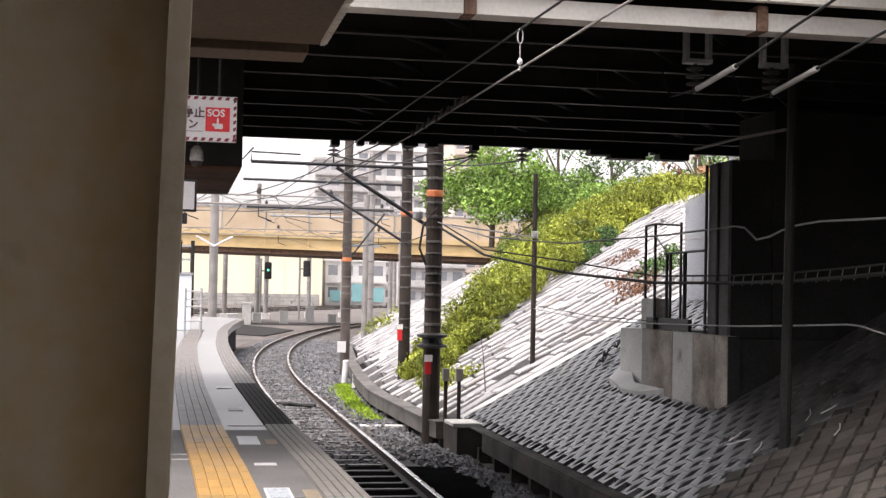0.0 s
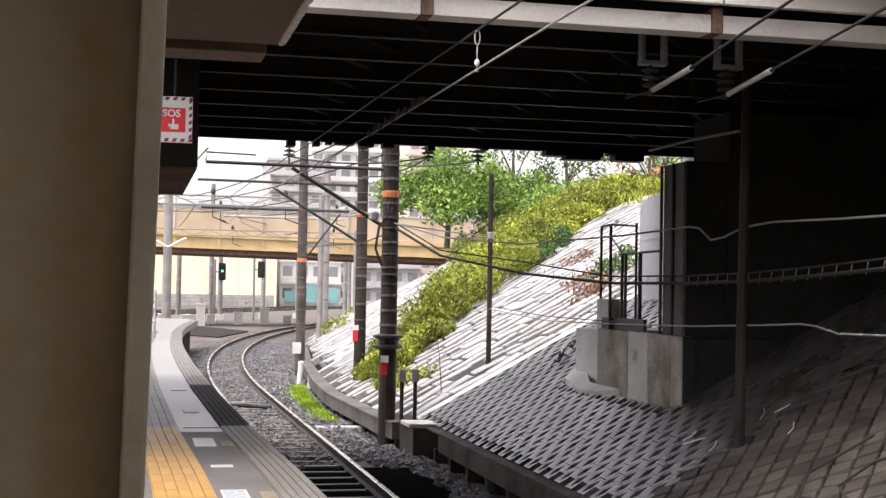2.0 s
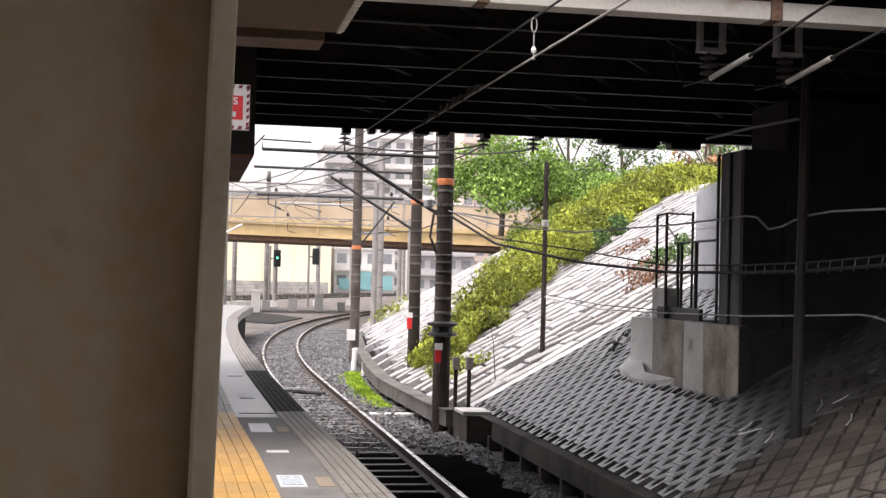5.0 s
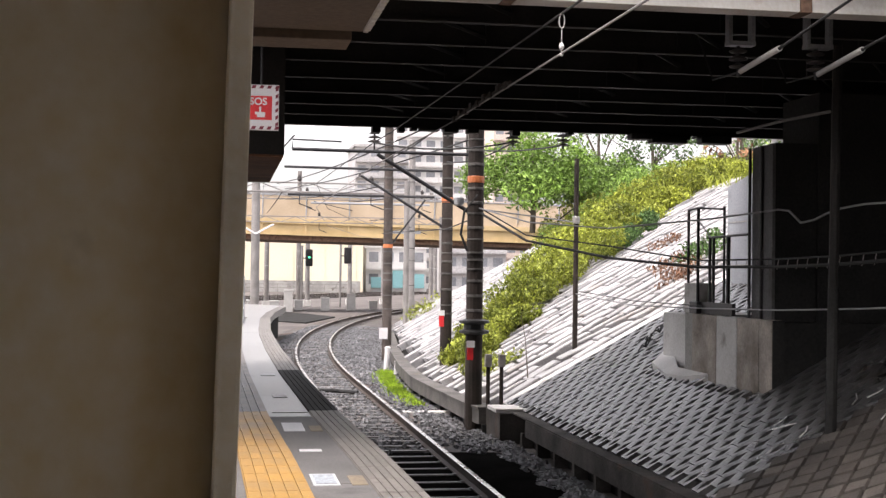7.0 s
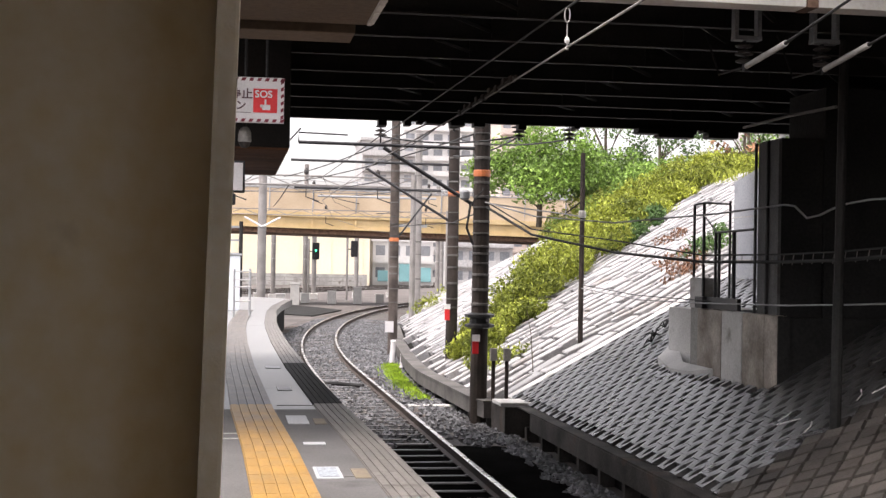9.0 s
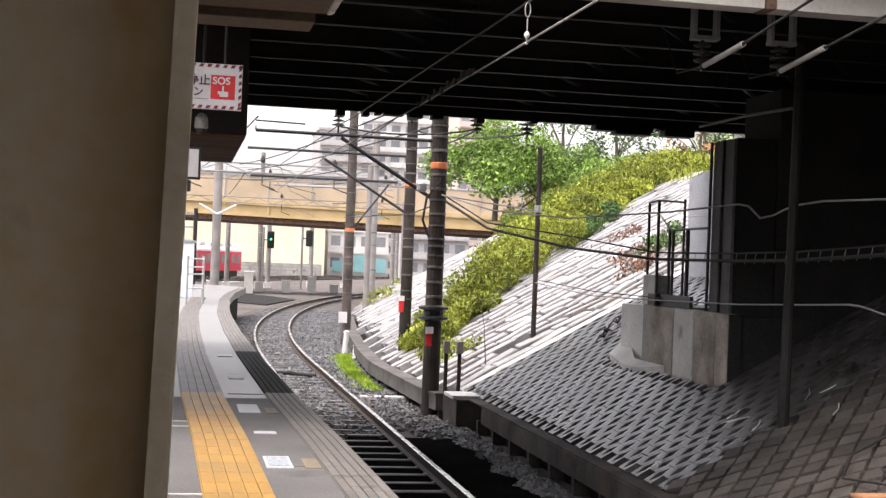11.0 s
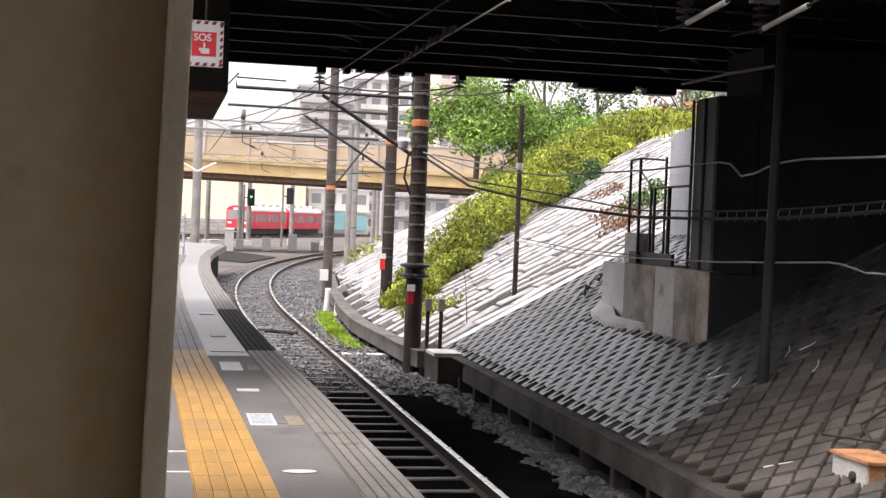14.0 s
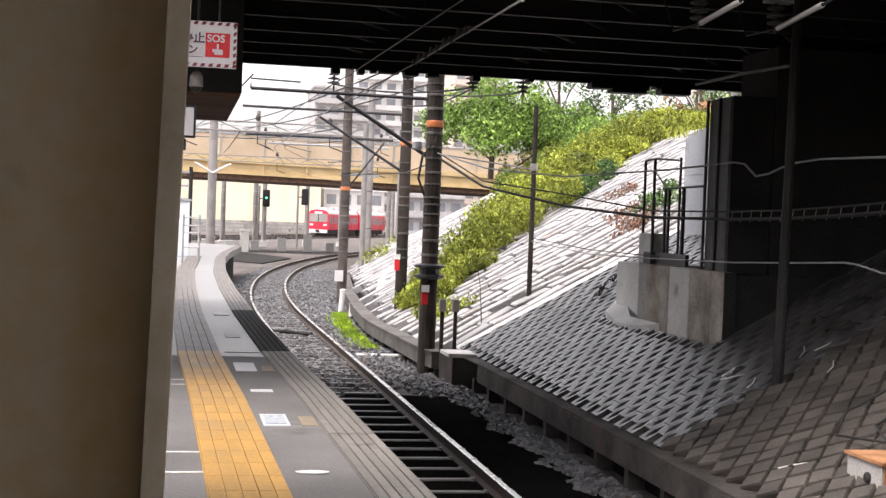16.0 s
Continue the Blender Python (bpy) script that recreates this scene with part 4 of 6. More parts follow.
def poles():
    rng = random.Random(6)
    p = pole(4.425, 23.75, -0.25, 8.4, 0.155, "dark banded pole standing beside the curved track", bands_for(1.9, 7, 0.21, rng) + [(4.23, M_ORANGE)])
    bm = lathe(bmesh.new(), 0, 0, [(0.16, 1.72), (0.27, 1.75), (0.27, 1.79), (0.18, 1.82), (0.18, 1.9), (0.27, 1.93), (0.27, 1.97), (0.16, 2.0)], 12)
    part("clamp_collar", bm, M_DARKMETAL, p, "dark clamp collar")
    part("marker_plate", B(-0.16, -0.05, -0.22, -0.2, 1.28, 1.5, bevel=0.004), M_RED, p, "red and white marker plate")
    part("marker_top", B(-0.17, -0.03, -0.235, -0.222, 1.5, 1.62), M_SIGNWHITE, p, "white marker tip")
    part("arm", Rod([(-3.26, 0.1, 4.95), (0.1, 0.1, 4.93)], 0.03, 8), M_DARKMETAL, p, "horizontal pole arm over the track")
    part("brace", Rod([(-1.76, 0.12, 4.9), (-0.02, 0.12, 3.86)], 0.035, 8), M_DARKMETAL, p, "diagonal brace")
    part("arm_frame", Rod([(-3.26, 0.1, 4.95), (-3.26, 0.1, 5.12), (-2.4, 0.1, 5.1)], 0.016, 6), M_DARKMETAL, p)
    part("cable_loop", Rod([(0.0, -0.2, 4.2), (-0.24, -0.22, 3.9), (-0.3, -0.22, 3.5), (-0.18, -0.22, 3.2)], 0.022, 6), M_WIRE, p, "hanging cable loop")
    part("spool", lathe(bmesh.new(), -0.32, -0.1, [(0.05, 4.0), (0.09, 4.03), (0.09, 4.14), (0.05, 4.17)], 12), M_GALV, p, "grey round junction")
    q = pole(5.23, 31.7, 0.2, 8.2, 0.14, "dark banded pole set into the embankment foot", bands_for(1.6, 7, 0.3, rng) + [(4.29, M_ORANGE)])
    part("marker_plate", B(-0.2, -0.08, -0.2, -0.18, 1.1, 1.36, bevel=0.004), M_RED, q, "red and white marker plate")
    part("marker_top", B(-0.21, -0.07, -0.215, -0.202, 1.36, 1.48), M_SIGNWHITE, q)
    part("arm", Rod([(-3.85, 0.1, 4.8), (0.1, 0.1, 4.78)], 0.03, 8), M_DARKMETAL, q, "horizontal pole arm over the track")
    part("brace", Rod([(-2.1, 0.1, 4.66), (0.0, 0.1, 3.4)], 0.032, 8), M_DARKMETAL, q, "diagonal brace")
    r = pole(5.19, 43, -0.3, 9.4, 0.155, "rust-brown banded pole beside the track bend", bands_for(1.4, 8, 0.35, rng) + [(3.4, M_ORANGE)], material=M_POLE_FAR)
    part("sign_board", B(-0.27, 0.0, -0.24, -0.21, 0.75, 1.1, bevel=0.004), M_SIGNWHITE, r, "small white plate")
    part("arm", Rod([(-3.2, 0.1, 5.3), (1.5, 0.1, 5.3)], 0.04, 8), M_DARKMETAL, r)
    part("brace", Rod([(0, 0.1, 3.6), (1.2, 0.1, 5.2)], 0.03, 8), M_DARKMETAL, r)
    s = pole(8.3, 60, -0.3, 8.5, 0.17, "pale grey concrete pole behind the track bend", bands_for(2, 7, 0.9, rng), material=M_POLE_GREY)
    part("arm", Rod([(-4.5, 0, 5.9), (0.8, 0, 5.9)], 0.05, 8), M_GALV, s)
    part("cross_plate", B(-1.0, 0.4, -0.1, 0.1, 4.6, 4.72), M_GALV, s)
    # thin post on the bank, post in the shade
    t = thing("thin_post", 6.56, 24.83, 0.9, "thin dark steel post standing on the bank", "post")
    part("shaft", Rod([(0, 0, 0), (0, 0, 3.85)], 0.05, 10, 0.045), M_POLE, t)
    part("stay", Rod([(0, 0, 2.95), (-0.32, 0, 2.7)], 0.014, 6), M_POLE, t)
    part("strap", lathe(bmesh.new(), 0, 0, [(0.065, 2.62), (0.07, 2.64), (0.07, 2.74), (0.065, 2.76)], 10), M_BAND, t)
    u = thing("shaded_post", 6.16, 13.1, 0.75, "steel post under the bridge, shade put into its near-black colour", "post")
    # Both shafts near black, so the bridge's shade sits in their colour.
    part("shaft", Rod([(0, 0, 0), (0.02, 0, 1.7)], 0.058, 10, 0.055), M_CONC_DARK, u)
    part("upper_shaft", Rod([(0.02, 0, 1.7), (0.05, 0, 4.2)], 0.05, 10), M_STEEL_DARK, u)
    # platform-end pole with its Y struts, and masts over the far tracks
    v = pole(1.5, 64.5, -0.3, 8.6, 0.22, "grey pole with pale Y-shaped struts beyond the platform", [(4.3, M_BAND)], material=M_POLE_GREY)
    for sgn in (-1, 1):
        part("strut", Rod([(0, -0.22, 4.6), (sgn * 0.72, -0.22, 5.0), (sgn * 0.85, -0.22, 5.05)], 0.045, 8), M_SIGNWHITE, v, "pale painted strut")
    for x, y, h, a in ((3.45, 108.6, 8.5, 0), (6.0, 109, 10.6, 1), (6.9, 112, 8.8, 0), (11.05, 119, 9.4, 1), (14.5, 123, 9.6, 1), (17.8, 116, 9.8, 1), (-3.5, 92, 9.5, 1), (20.5, 131, 10, 1)):
        w = pole(x, y, -0.3, h, 0.2, "grey line mast over the far tracks", [(3, M_BAND), (4.2, M_BAND)], material=M_POLE_GREY)
        part("footing", B(-0.32, 0.32, -0.32, 0.32, 0, 0.5, bevel=0.03), M_CONC_LIGHT, w)
        if a:
            part("cross_arm", B(-3.0, 3.0, -0.08, 0.08, h - 1.6, h - 1.42), M_GALV, w, "lattice cross arm")
            part("arm_brace", Rod([(-2.6, 0, h - 1.6), (0, 0, h - 2.9)], 0.06, 6), M_GALV, w)
            part("arm_brace", Rod([(2.6, 0, h - 1.6), (0, 0, h - 2.9)], 0.06, 6), M_GALV, w)
    # light lattice portals across the near tracks
    for y, z, x0, x1 in ((52, 5.6, -1.5, 7.0), (76, 6.6, -3.5, 12.5), (84, 5.6, -2.0, 13.5)):
        g = thing("line_portal", label="thin steel portal beam carrying the overhead wires", category="portal", group="line portals")
        part("top_chord", Rod([(x0, y, z + 0.35), (x1, y, z + 0.35)], 0.035, 6), M_POLE_GREY, g)
        part("bottom_chord", Rod([(x0, y, z), (x1, y, z)], 0.035, 6), M_POLE_GREY, g)
        k = int((x1 - x0) / 0.9)
        for i in range(k):
            a, c = x0 + (x1 - x0) * i / k, x0 + (x1 - x0) * (i + 1) / k
            part("lacing", Rod([(a, y, z + (0.35 if i % 2 else 0)), (c, y, z + (0 if i % 2 else 0.35))], 0.022, 5), M_POLE_GREY, g)
        for x in (x0, x1):
            part("leg", Rod([(x, y, -0.3 if x > 3 else 0.9), (x, y, z + 0.5)], 0.11, 8), M_POLE_GREY, g)
        for i in range(3):
            xx = x0 + 1.6 + i * (x1 - x0 - 3) / 2
            part("drop_bracket", Rod([(xx, y, z), (xx, y, z - 0.45), (xx + 0.5, y, z - 0.62)], 0.025, 5), M_DARKMETAL, g)
            part("bell_insulator", lathe(bmesh.new(), xx, y, [(0.03, z + 0.4), (0.09, z + 0.44), (0.09, z + 0.56), (0.03, z + 0.66)], 10), M_INSUL, g)


def wire(name, pts, r, label, material=None, seg=6):
    return tagged(link(name, Rod(pts, r, seg), material or M_WIRE), label, "cable", "overhead wires")


def wires():
    far = [track_at(s) for s in (43, 60, 76, 92, 110)]
    contact = [(2.62, -6, 4.28), (2.62, 7.7, 4.30), (2.62, 15.6, 4.33), (2.62, 24, 4.45)] + [(x, y, 4.6) for x, y, _, _ in far]
    messenger = [(2.62, -6, 4.58), (2.62, 9.2, 4.61), (2.62, 11.7, 4.65), (2.62, 21.5, 4.8), (2.62, 24, 4.87)] + [(x, y, 5.35) for x, y, _, _ in far]
    wire("contact_wire", contact, 0.009, "dark overhead contact wire running along the track", M_POLE_GREY)
    wire("messenger_wire", messenger, 0.010, "dark overhead carrier wire above the track")
    t = thing("wire_clamp_bar", label="long lumpy splice bar clamped on the overhead wire", category="splice bar")
    part("bar", Rod([(2.62, 12.4, 4.345), (2.62, 15.5, 4.345)], 0.018, 8), M_POLE, t)
    for i in range(9):
        y = 12.5 + i * 0.36
        part("clamp", B(2.592, 2.648, y, y + 0.14, 4.315 + 0.015 * (i % 2), 4.375 + 0.02 * (i % 2), bevel=0.01), M_POLE, t)
    d = thing("wire_dropper", 2.62, 10.46, 4.30, "looped dropper with a white porcelain bead between wires", "dropper")
    ring = [(0.022 * math.sin(a * 0.5236), 0, 0.27 + 0.06 * math.cos(a * 0.5236)) for a in range(13)]
    part("loop", Rod(ring, 0.006, 6), M_BAND, d)
    part("link_rod", Rod([(0, 0, 0.2), (0, 0, 0.02)], 0.006, 6), M_BAND, d)
    part("bead", lathe(bmesh.new(), 0, 0, [(0.006, 0.04), (0.018, 0.05), (0.023, 0.067), (0.018, 0.084), (0.008, 0.095)], 12), M_CERAMIC, d, "white porcelain bead")
    part("foot_bead", lathe(bmesh.new(), 0, 0, [(0.006, -0.01), (0.016, 0.0), (0.006, 0.015)], 10), M_CERAMIC, d)
    for x, z0, slope in ((4.68, 4.52, 0.117), (5.44, 4.54, 0.098)):
        g = thing("feeder_hanger", x, 11.9, 4.45, "steel hanger with insulator and white tube on the bridge", "hanger", "feeder hangers")
        for sx in (-0.11, 0.11):
            part("side_strap", B(sx - 0.018, sx + 0.018, -0.05, 0.05, 0.26, 0.62, bevel=0.004), M_GALV, g)
        part("cross_plate", B(-0.13, 0.13, -0.06, 0.06, 0.235, 0.275, bevel=0.004), M_GALV, g)
        for i in range(3):
            c = 0.05 + 0.07 * i
            part("disc", lathe(bmesh.new(), -0.02, 0, [(0.02, c - 0.025), (0.085 - 0.012 * abs(i - 1), c - 0.015), (0.085, c), (0.03, c + 0.025)], 14), M_INSUL, g, "porcelain disc")
        part("pin", Rod([(-0.02, 0, -0.05), (-0.02, 0, 0.25)], 0.018, 8), M_DARKMETAL, g)
        tube = bmesh.new()
        rod(tube, [(0.0, 0.0, 0.0), (0, -0.9, z0 - 4.45)], 0.026, 12)
        part("insulating_tube", tube, M_TUBE, g, "white plastic tube around the feeder")
        part("tube_mouth", Rod([(0, -0.895, z0 - 4.45), (0, -0.905, z0 - 4.449)], 0.018, 10), M_WIRE, g, "dark open tube end")
        wire("feeder_cable", [(x, 11.0, z0), (x, 8, z0 + 3 * slope), (x, 3, z0 + 8 * slope)], 0.0125, "thick black feeder cable leading back over the platform")
        wire("feeder_cable", [(x, 11.9, 4.45), (x, 12.6, 4.47), (x, 13.0, 4.95)], 0.011, "thick black feeder cable under the bridge")
    wire("earth_bar", [(6.97, 14.9, 4.5), (6.9, 16.1, 4.52), (6.82, 17.4, 4.5)], 0.02, "grey bar under the bridge girders", M_POLE_GREY)
    # bundled cables between pole and pier
    wire("pale_cable", [(4.44, 23.7, 3.73), (5.0, 22, 3.42), (5.78, 20, 3.27), (6.3, 17, 3.31), (6.5, 15.26, 3.36), (6.5, 14.95, 3.33), (6.5, 14.75, 3.24), (6.5, 14.62, 3.18), (6.5, 14.27, 3.2), (6.5, 13.95, 3.26), (6.5, 13.6, 3.30), (6.5, 13.06, 3.32), (6.5, 11.71, 3.29), (6.6, 8, 3.25)], 0.013, "pale sheathed cable sagging from the pole to the pier", M_WIRE_PALE)
    for dz, r in ((0.0, 0.022), (0.09, 0.012)):
        wire("bundled_cable", [(4.5, 23.6, 3.62 + dz), (5.0, 22.2, 3.12 + dz), (5.8, 20, 2.82 + dz * 2.0), (6.3, 17.5, 2.68 + dz), (6.5, 15.23, 2.68 + dz), (6.5, 13.71, 2.70 + dz), (6.5, 12.44, 2.74 + dz), (6.5, 11.7, 2.77 + dz), (6.6, 8, 2.95 + dz)], r, "dark cable bundle with spiral ties sagging to the pier", M_WIRE)
    b = thing("cable_ties", label="short pale hangers tying the cable bundle", category="cable tie", group="cable ties")
    path = [(5.8, 20, 2.82), (6.3, 17.5, 2.68), (6.5, 15.23, 2.68), (6.5, 13.71, 2.70), (6.5, 12.44, 2.74), (6.5, 11.7, 2.77), (6.55, 10, 2.86)]
    for i in range(34):
        y = 19.6 - i * 0.27
        x = float(np.interp(-y, [-q[1] for q in path], [q[0] for q in path]))
        z = float(np.interp(-y, [-q[1] for q in path], [q[2] for q in path]))
        part("tie", Rod([(x, y, z - 0.035), (x, y - 0.05, z + 0.09)], 0.005, 5), M_POLE_GREY, b)
    wire("low_cable", [(6.56, 24.83, 2.2), (6.5, 21, 2.08), (6.47, 18.2, 2.11), (6.44, 15, 2.17), (6.5, 13.4, 2.23), (6.5, 12.43, 2.27), (6.5, 12.14, 2.26), (6.5, 11.69, 2.2), (6.6, 8, 2.25)], 0.011, "pale low cable crossing the pier and the bank", M_WIRE_PALE)
    wire("low_cable", [(6.56, 24.83, 2.26), (6.5, 21, 2.15), (6.46, 17.6, 2.15)], 0.008, "thin dark low cable", M_WIRE)
    wire("pole_wire", [(4.3, 23.8, 3.5), (5.2, 31.6, 3.6), (5.0, 43, 3.8), (8.3, 60, 4.6)], 0.012, "dark wire strung from pole to pole")
    wire("pole_wire", [(4.4, 23.8, 3.72), (6.56, 24.83, 3.55)], 0.014, "pale wire from pole to post", M_WIRE_PALE)
    # thin lines in the opening
    for a, c in (((1.2, 24, 4.95), (0.6, 64, 6.4)), ((3.2, 21.6, 4.9), (2.0, 52, 5.9)), ((4.3, 24, 4.95), (2.3, 52, 5.7)), ((5.2, 31.7, 6.2), (5.0, 43, 6.1)), ((4.9, 43, 5.3), (3.0, 76, 6.6)), ((8.3, 60, 6.0), (6.0, 109, 8.0)), ((2.2, 52, 5.6), (3.2, 108, 7)), ((4.63, 21.6, 4.7), (5.2, 31.7, 5.2)), ((5.47, 21.6, 4.68), (5.3, 31.7, 5.6)), ((-1.0, 76, 6.6), (6, 109, 8.6)), ((6, 109, 9.0), (20.5, 131, 8.2)), ((5, 76, 6.5), (14.5, 123, 7.8)), ((9, 84, 5.8), (17.8, 116, 7.8)), ((2.65, 24.0, 4.86), (4.7, 21.6, 4.72))):
        wire("line_wire", sag(a, c, 0.12, 8), 0.011 + 0.0002 * a[1], "thin overhead line wire in the distance", seg=5)
    insulator(4.63, 21.6, 4.92, 3, 0.13)
    insulator(5.47, 21.6, 4.9, 3, 0.12)
    insulator(2.63, 24.05, 4.84, 3, 0.12, up=True)
    insulator(3.55, 21.6, 4.95, 2, 0.1)


# ---- things hung over the platform ----
def sos_sign():
    s = thing("emergency_button_sign", 0.0, 12.0, 3.79, "white hanging emergency sign with red square and striped border", "sign")
    part("board", B(-0.42, 0.455, 0, 0.05, 0, 0.40, bevel=0.006), M_SIGNWHITE, s)
    bm = bmesh.new()
    n = 13
    for i in range(n):
        x = -0.40 + i * 0.068
        for z0, z1 in ((0.006, 0.034), (0.366, 0.394)):
            vs = [bm.verts.new(c) for c in ((x, -0.004, z0), (x + 0.034, -0.004, z0), (x + 0.048, -0.004, z1), (x + 0.014, -0.004, z1))]
            bm.faces.new(vs)
    for i in range(6):
        z = 0.03 + i * 0.062
        vs = [bm.verts.new(c) for c in ((0.425, -0.004, z), (0.45, -0.004, z + 0.014), (0.45, -0.004, z + 0.045), (0.425, -0.004, z + 0.031))]
        bm.faces.new(vs)
    part("striped_border", bm, M_MAROON, s, "maroon diagonal stripes round the edge")
    part("red_square", B(0.185, 0.395, -0.006, 0.002, 0.09, 0.30, bevel=0.002), M_RED, s, "red square")
    def words(text, size, x, z, m, name):
        c = bpy.data.curves.new(name, "FONT")
        c.body, c.size, c.extrude, c.offset = text, size, 0.001, 0.002
        tmp = bpy.data.objects.new(name, c)
        scene.collection.objects.link(tmp)
        bpy.context.view_layer.update()
        me = bpy.data.meshes.new_from_object(tmp.evaluated_get(bpy.context.evaluated_depsgraph_get()))
        bpy.data.objects.remove(tmp)
        me.materials.clear()
        me.materials.append(m)
        ob = new(name, me)
        ob.parent = s
        ob.matrix_basis = pose(x, -0.009, z, 90, 0, 0)
        return ob
    words("SOS", 0.088, 0.198, 0.222, M_SIGNWHITE, "lettering")
    words("停止", 0.10, -0.02, 0.215, M_INK, "lettering")
    words("ボタン", 0.095, -0.16, 0.115, M_INK, "lettering")
    part("rule", B(-0.38, 0.165, -0.006, -0.003, 0.085, 0.089), M_INK, s)
    bm = bmesh.new()
    box(bm, 0.283, 0.30, -0.010, -0.006, 0.15, 0.205, bevel=0.003)
    box(bm, 0.262, 0.335, -0.010, -0.006, 0.112, 0.158, bevel=0.008)
    box(bm, 0.245, 0.27, -0.010, -0.006, 0.135, 0.16, bevel=0.006)
    part("hand_symbol", bm, M_SIGNWHITE, s, "white pressing-hand symbol")
    for x in (-0.3, 0.3):
        part("hanger", Rod([(x, 0.025, 0.40), (x, 0.025, 1.17)], 0.012, 8), M_DARKMETAL, s)
    g = thing("sign_beam", label="dark steel beam hung under the bridge carrying the signs", category="beam", kind="structure")
    part("beam", B(-3.0, 0.5, 11.98, 12.45, 4.955, 5.05), M_STEEL_DARK, g)
    part("beam_web", B(-3.0, 0.5, 12.2, 12.24, 5.051, 5.62), M_STEEL_DARK, g)
    c = thing("dome_camera", 0.12, 12.3, 3.6, "white dome security camera hanging under the sign", "security camera")
    part("housing", lathe(bmesh.new(), 0, 0, [(0.05, 0.04), (0.062, 0.05), (0.055, 0.14), (0.035, 0.17), (0.02, 0.18)], 18), M_BOXGREY, c)
    part("dome", lathe(bmesh.new(), 0, 0, [(0.012, -0.01), (0.035, 0.0), (0.047, 0.02), (0.05, 0.042)], 18), M_INSUL, c, "dark glass dome")
    part("stem", Rod([(0, 0, 0.17), (0, 0, 1.36)], 0.014, 8), M_DARKMETAL, c)
    b = thing("hanging_box_sign", 0.02, 12.35, 3.2, "white hanging box sign with dark frame above the platform", "sign")
    part("face", B(-0.30, 0.09, 0, 0.05, 0.01, 0.26, bevel=0.004), M_SIGNWHITE, b)
    part("frame", B(-0.32, 0.11, 0.02, 0.07, -0.01, 0.28, bevel=0.006), M_DARKMETAL, b, "dark frame")
    part("stem", Rod([(-0.1, 0.045, 0.28), (-0.1, 0.045, 1.75)], 0.012, 8), M_DARKMETAL, b)
    part("lower_lamp", B(-0.04, 0.03, 0.0, 0.06, -0.12, -0.02, bevel=0.01), M_DARKMETAL, b)


def fence():
    f = thing("platform_fence", label="pale metal railing at the far end of the platform", category="fence")
    for x, y in ((-1.6, 38.6), (-0.7, 38.3), (0.15, 38.0), (0.6, 38.9), (0.62, 41.5)):
        part("post", Rod([(x, y, PLAT_Z), (x, y, 2.4)], 0.028, 8), M_GALV, f)
    for z in (1.5, 1.9, 2.1, 2.33):
        part("bar", Rod([(-1.6, 38.6, z), (0.15, 38.0, z), (0.6, 38.9, z), (0.62, 41.5, z)], 0.022, 6), M_SIGNWHITE, f)
    b = thing("relay_cabinet", 0.0, 44.0, PLAT_Z, "pale grey relay cabinet behind the platform railing", "cabinet")
    part("body", B(-0.9, 0.35, -0.4, 0.4, 0, 1.75, bevel=0.03), M_PANEL, b)
    part("lid", B(-0.95, 0.4, -0.45, 0.45, 1.75, 1.82, bevel=0.01), M_GALV, b)
    l = thing("lattice_mast", 0.3, 62, PLAT_Z, "dark lattice mast at the platform end", "mast")
    for x, y in ((-0.35, -0.3), (0.2, -0.3), (-0.35, 0.3), (0.2, 0.3)):
        part("leg", Rod([(x, y, -1.35), (x, y, 3.4)], 0.09, 6), M_STEEL_DARK, l)
    for z in (1.9, 2.5, 3.1):
        part("tie_bar", B(-0.4, 0.25, -0.34, -0.3, z, z + 0.09), M_GALV, l)


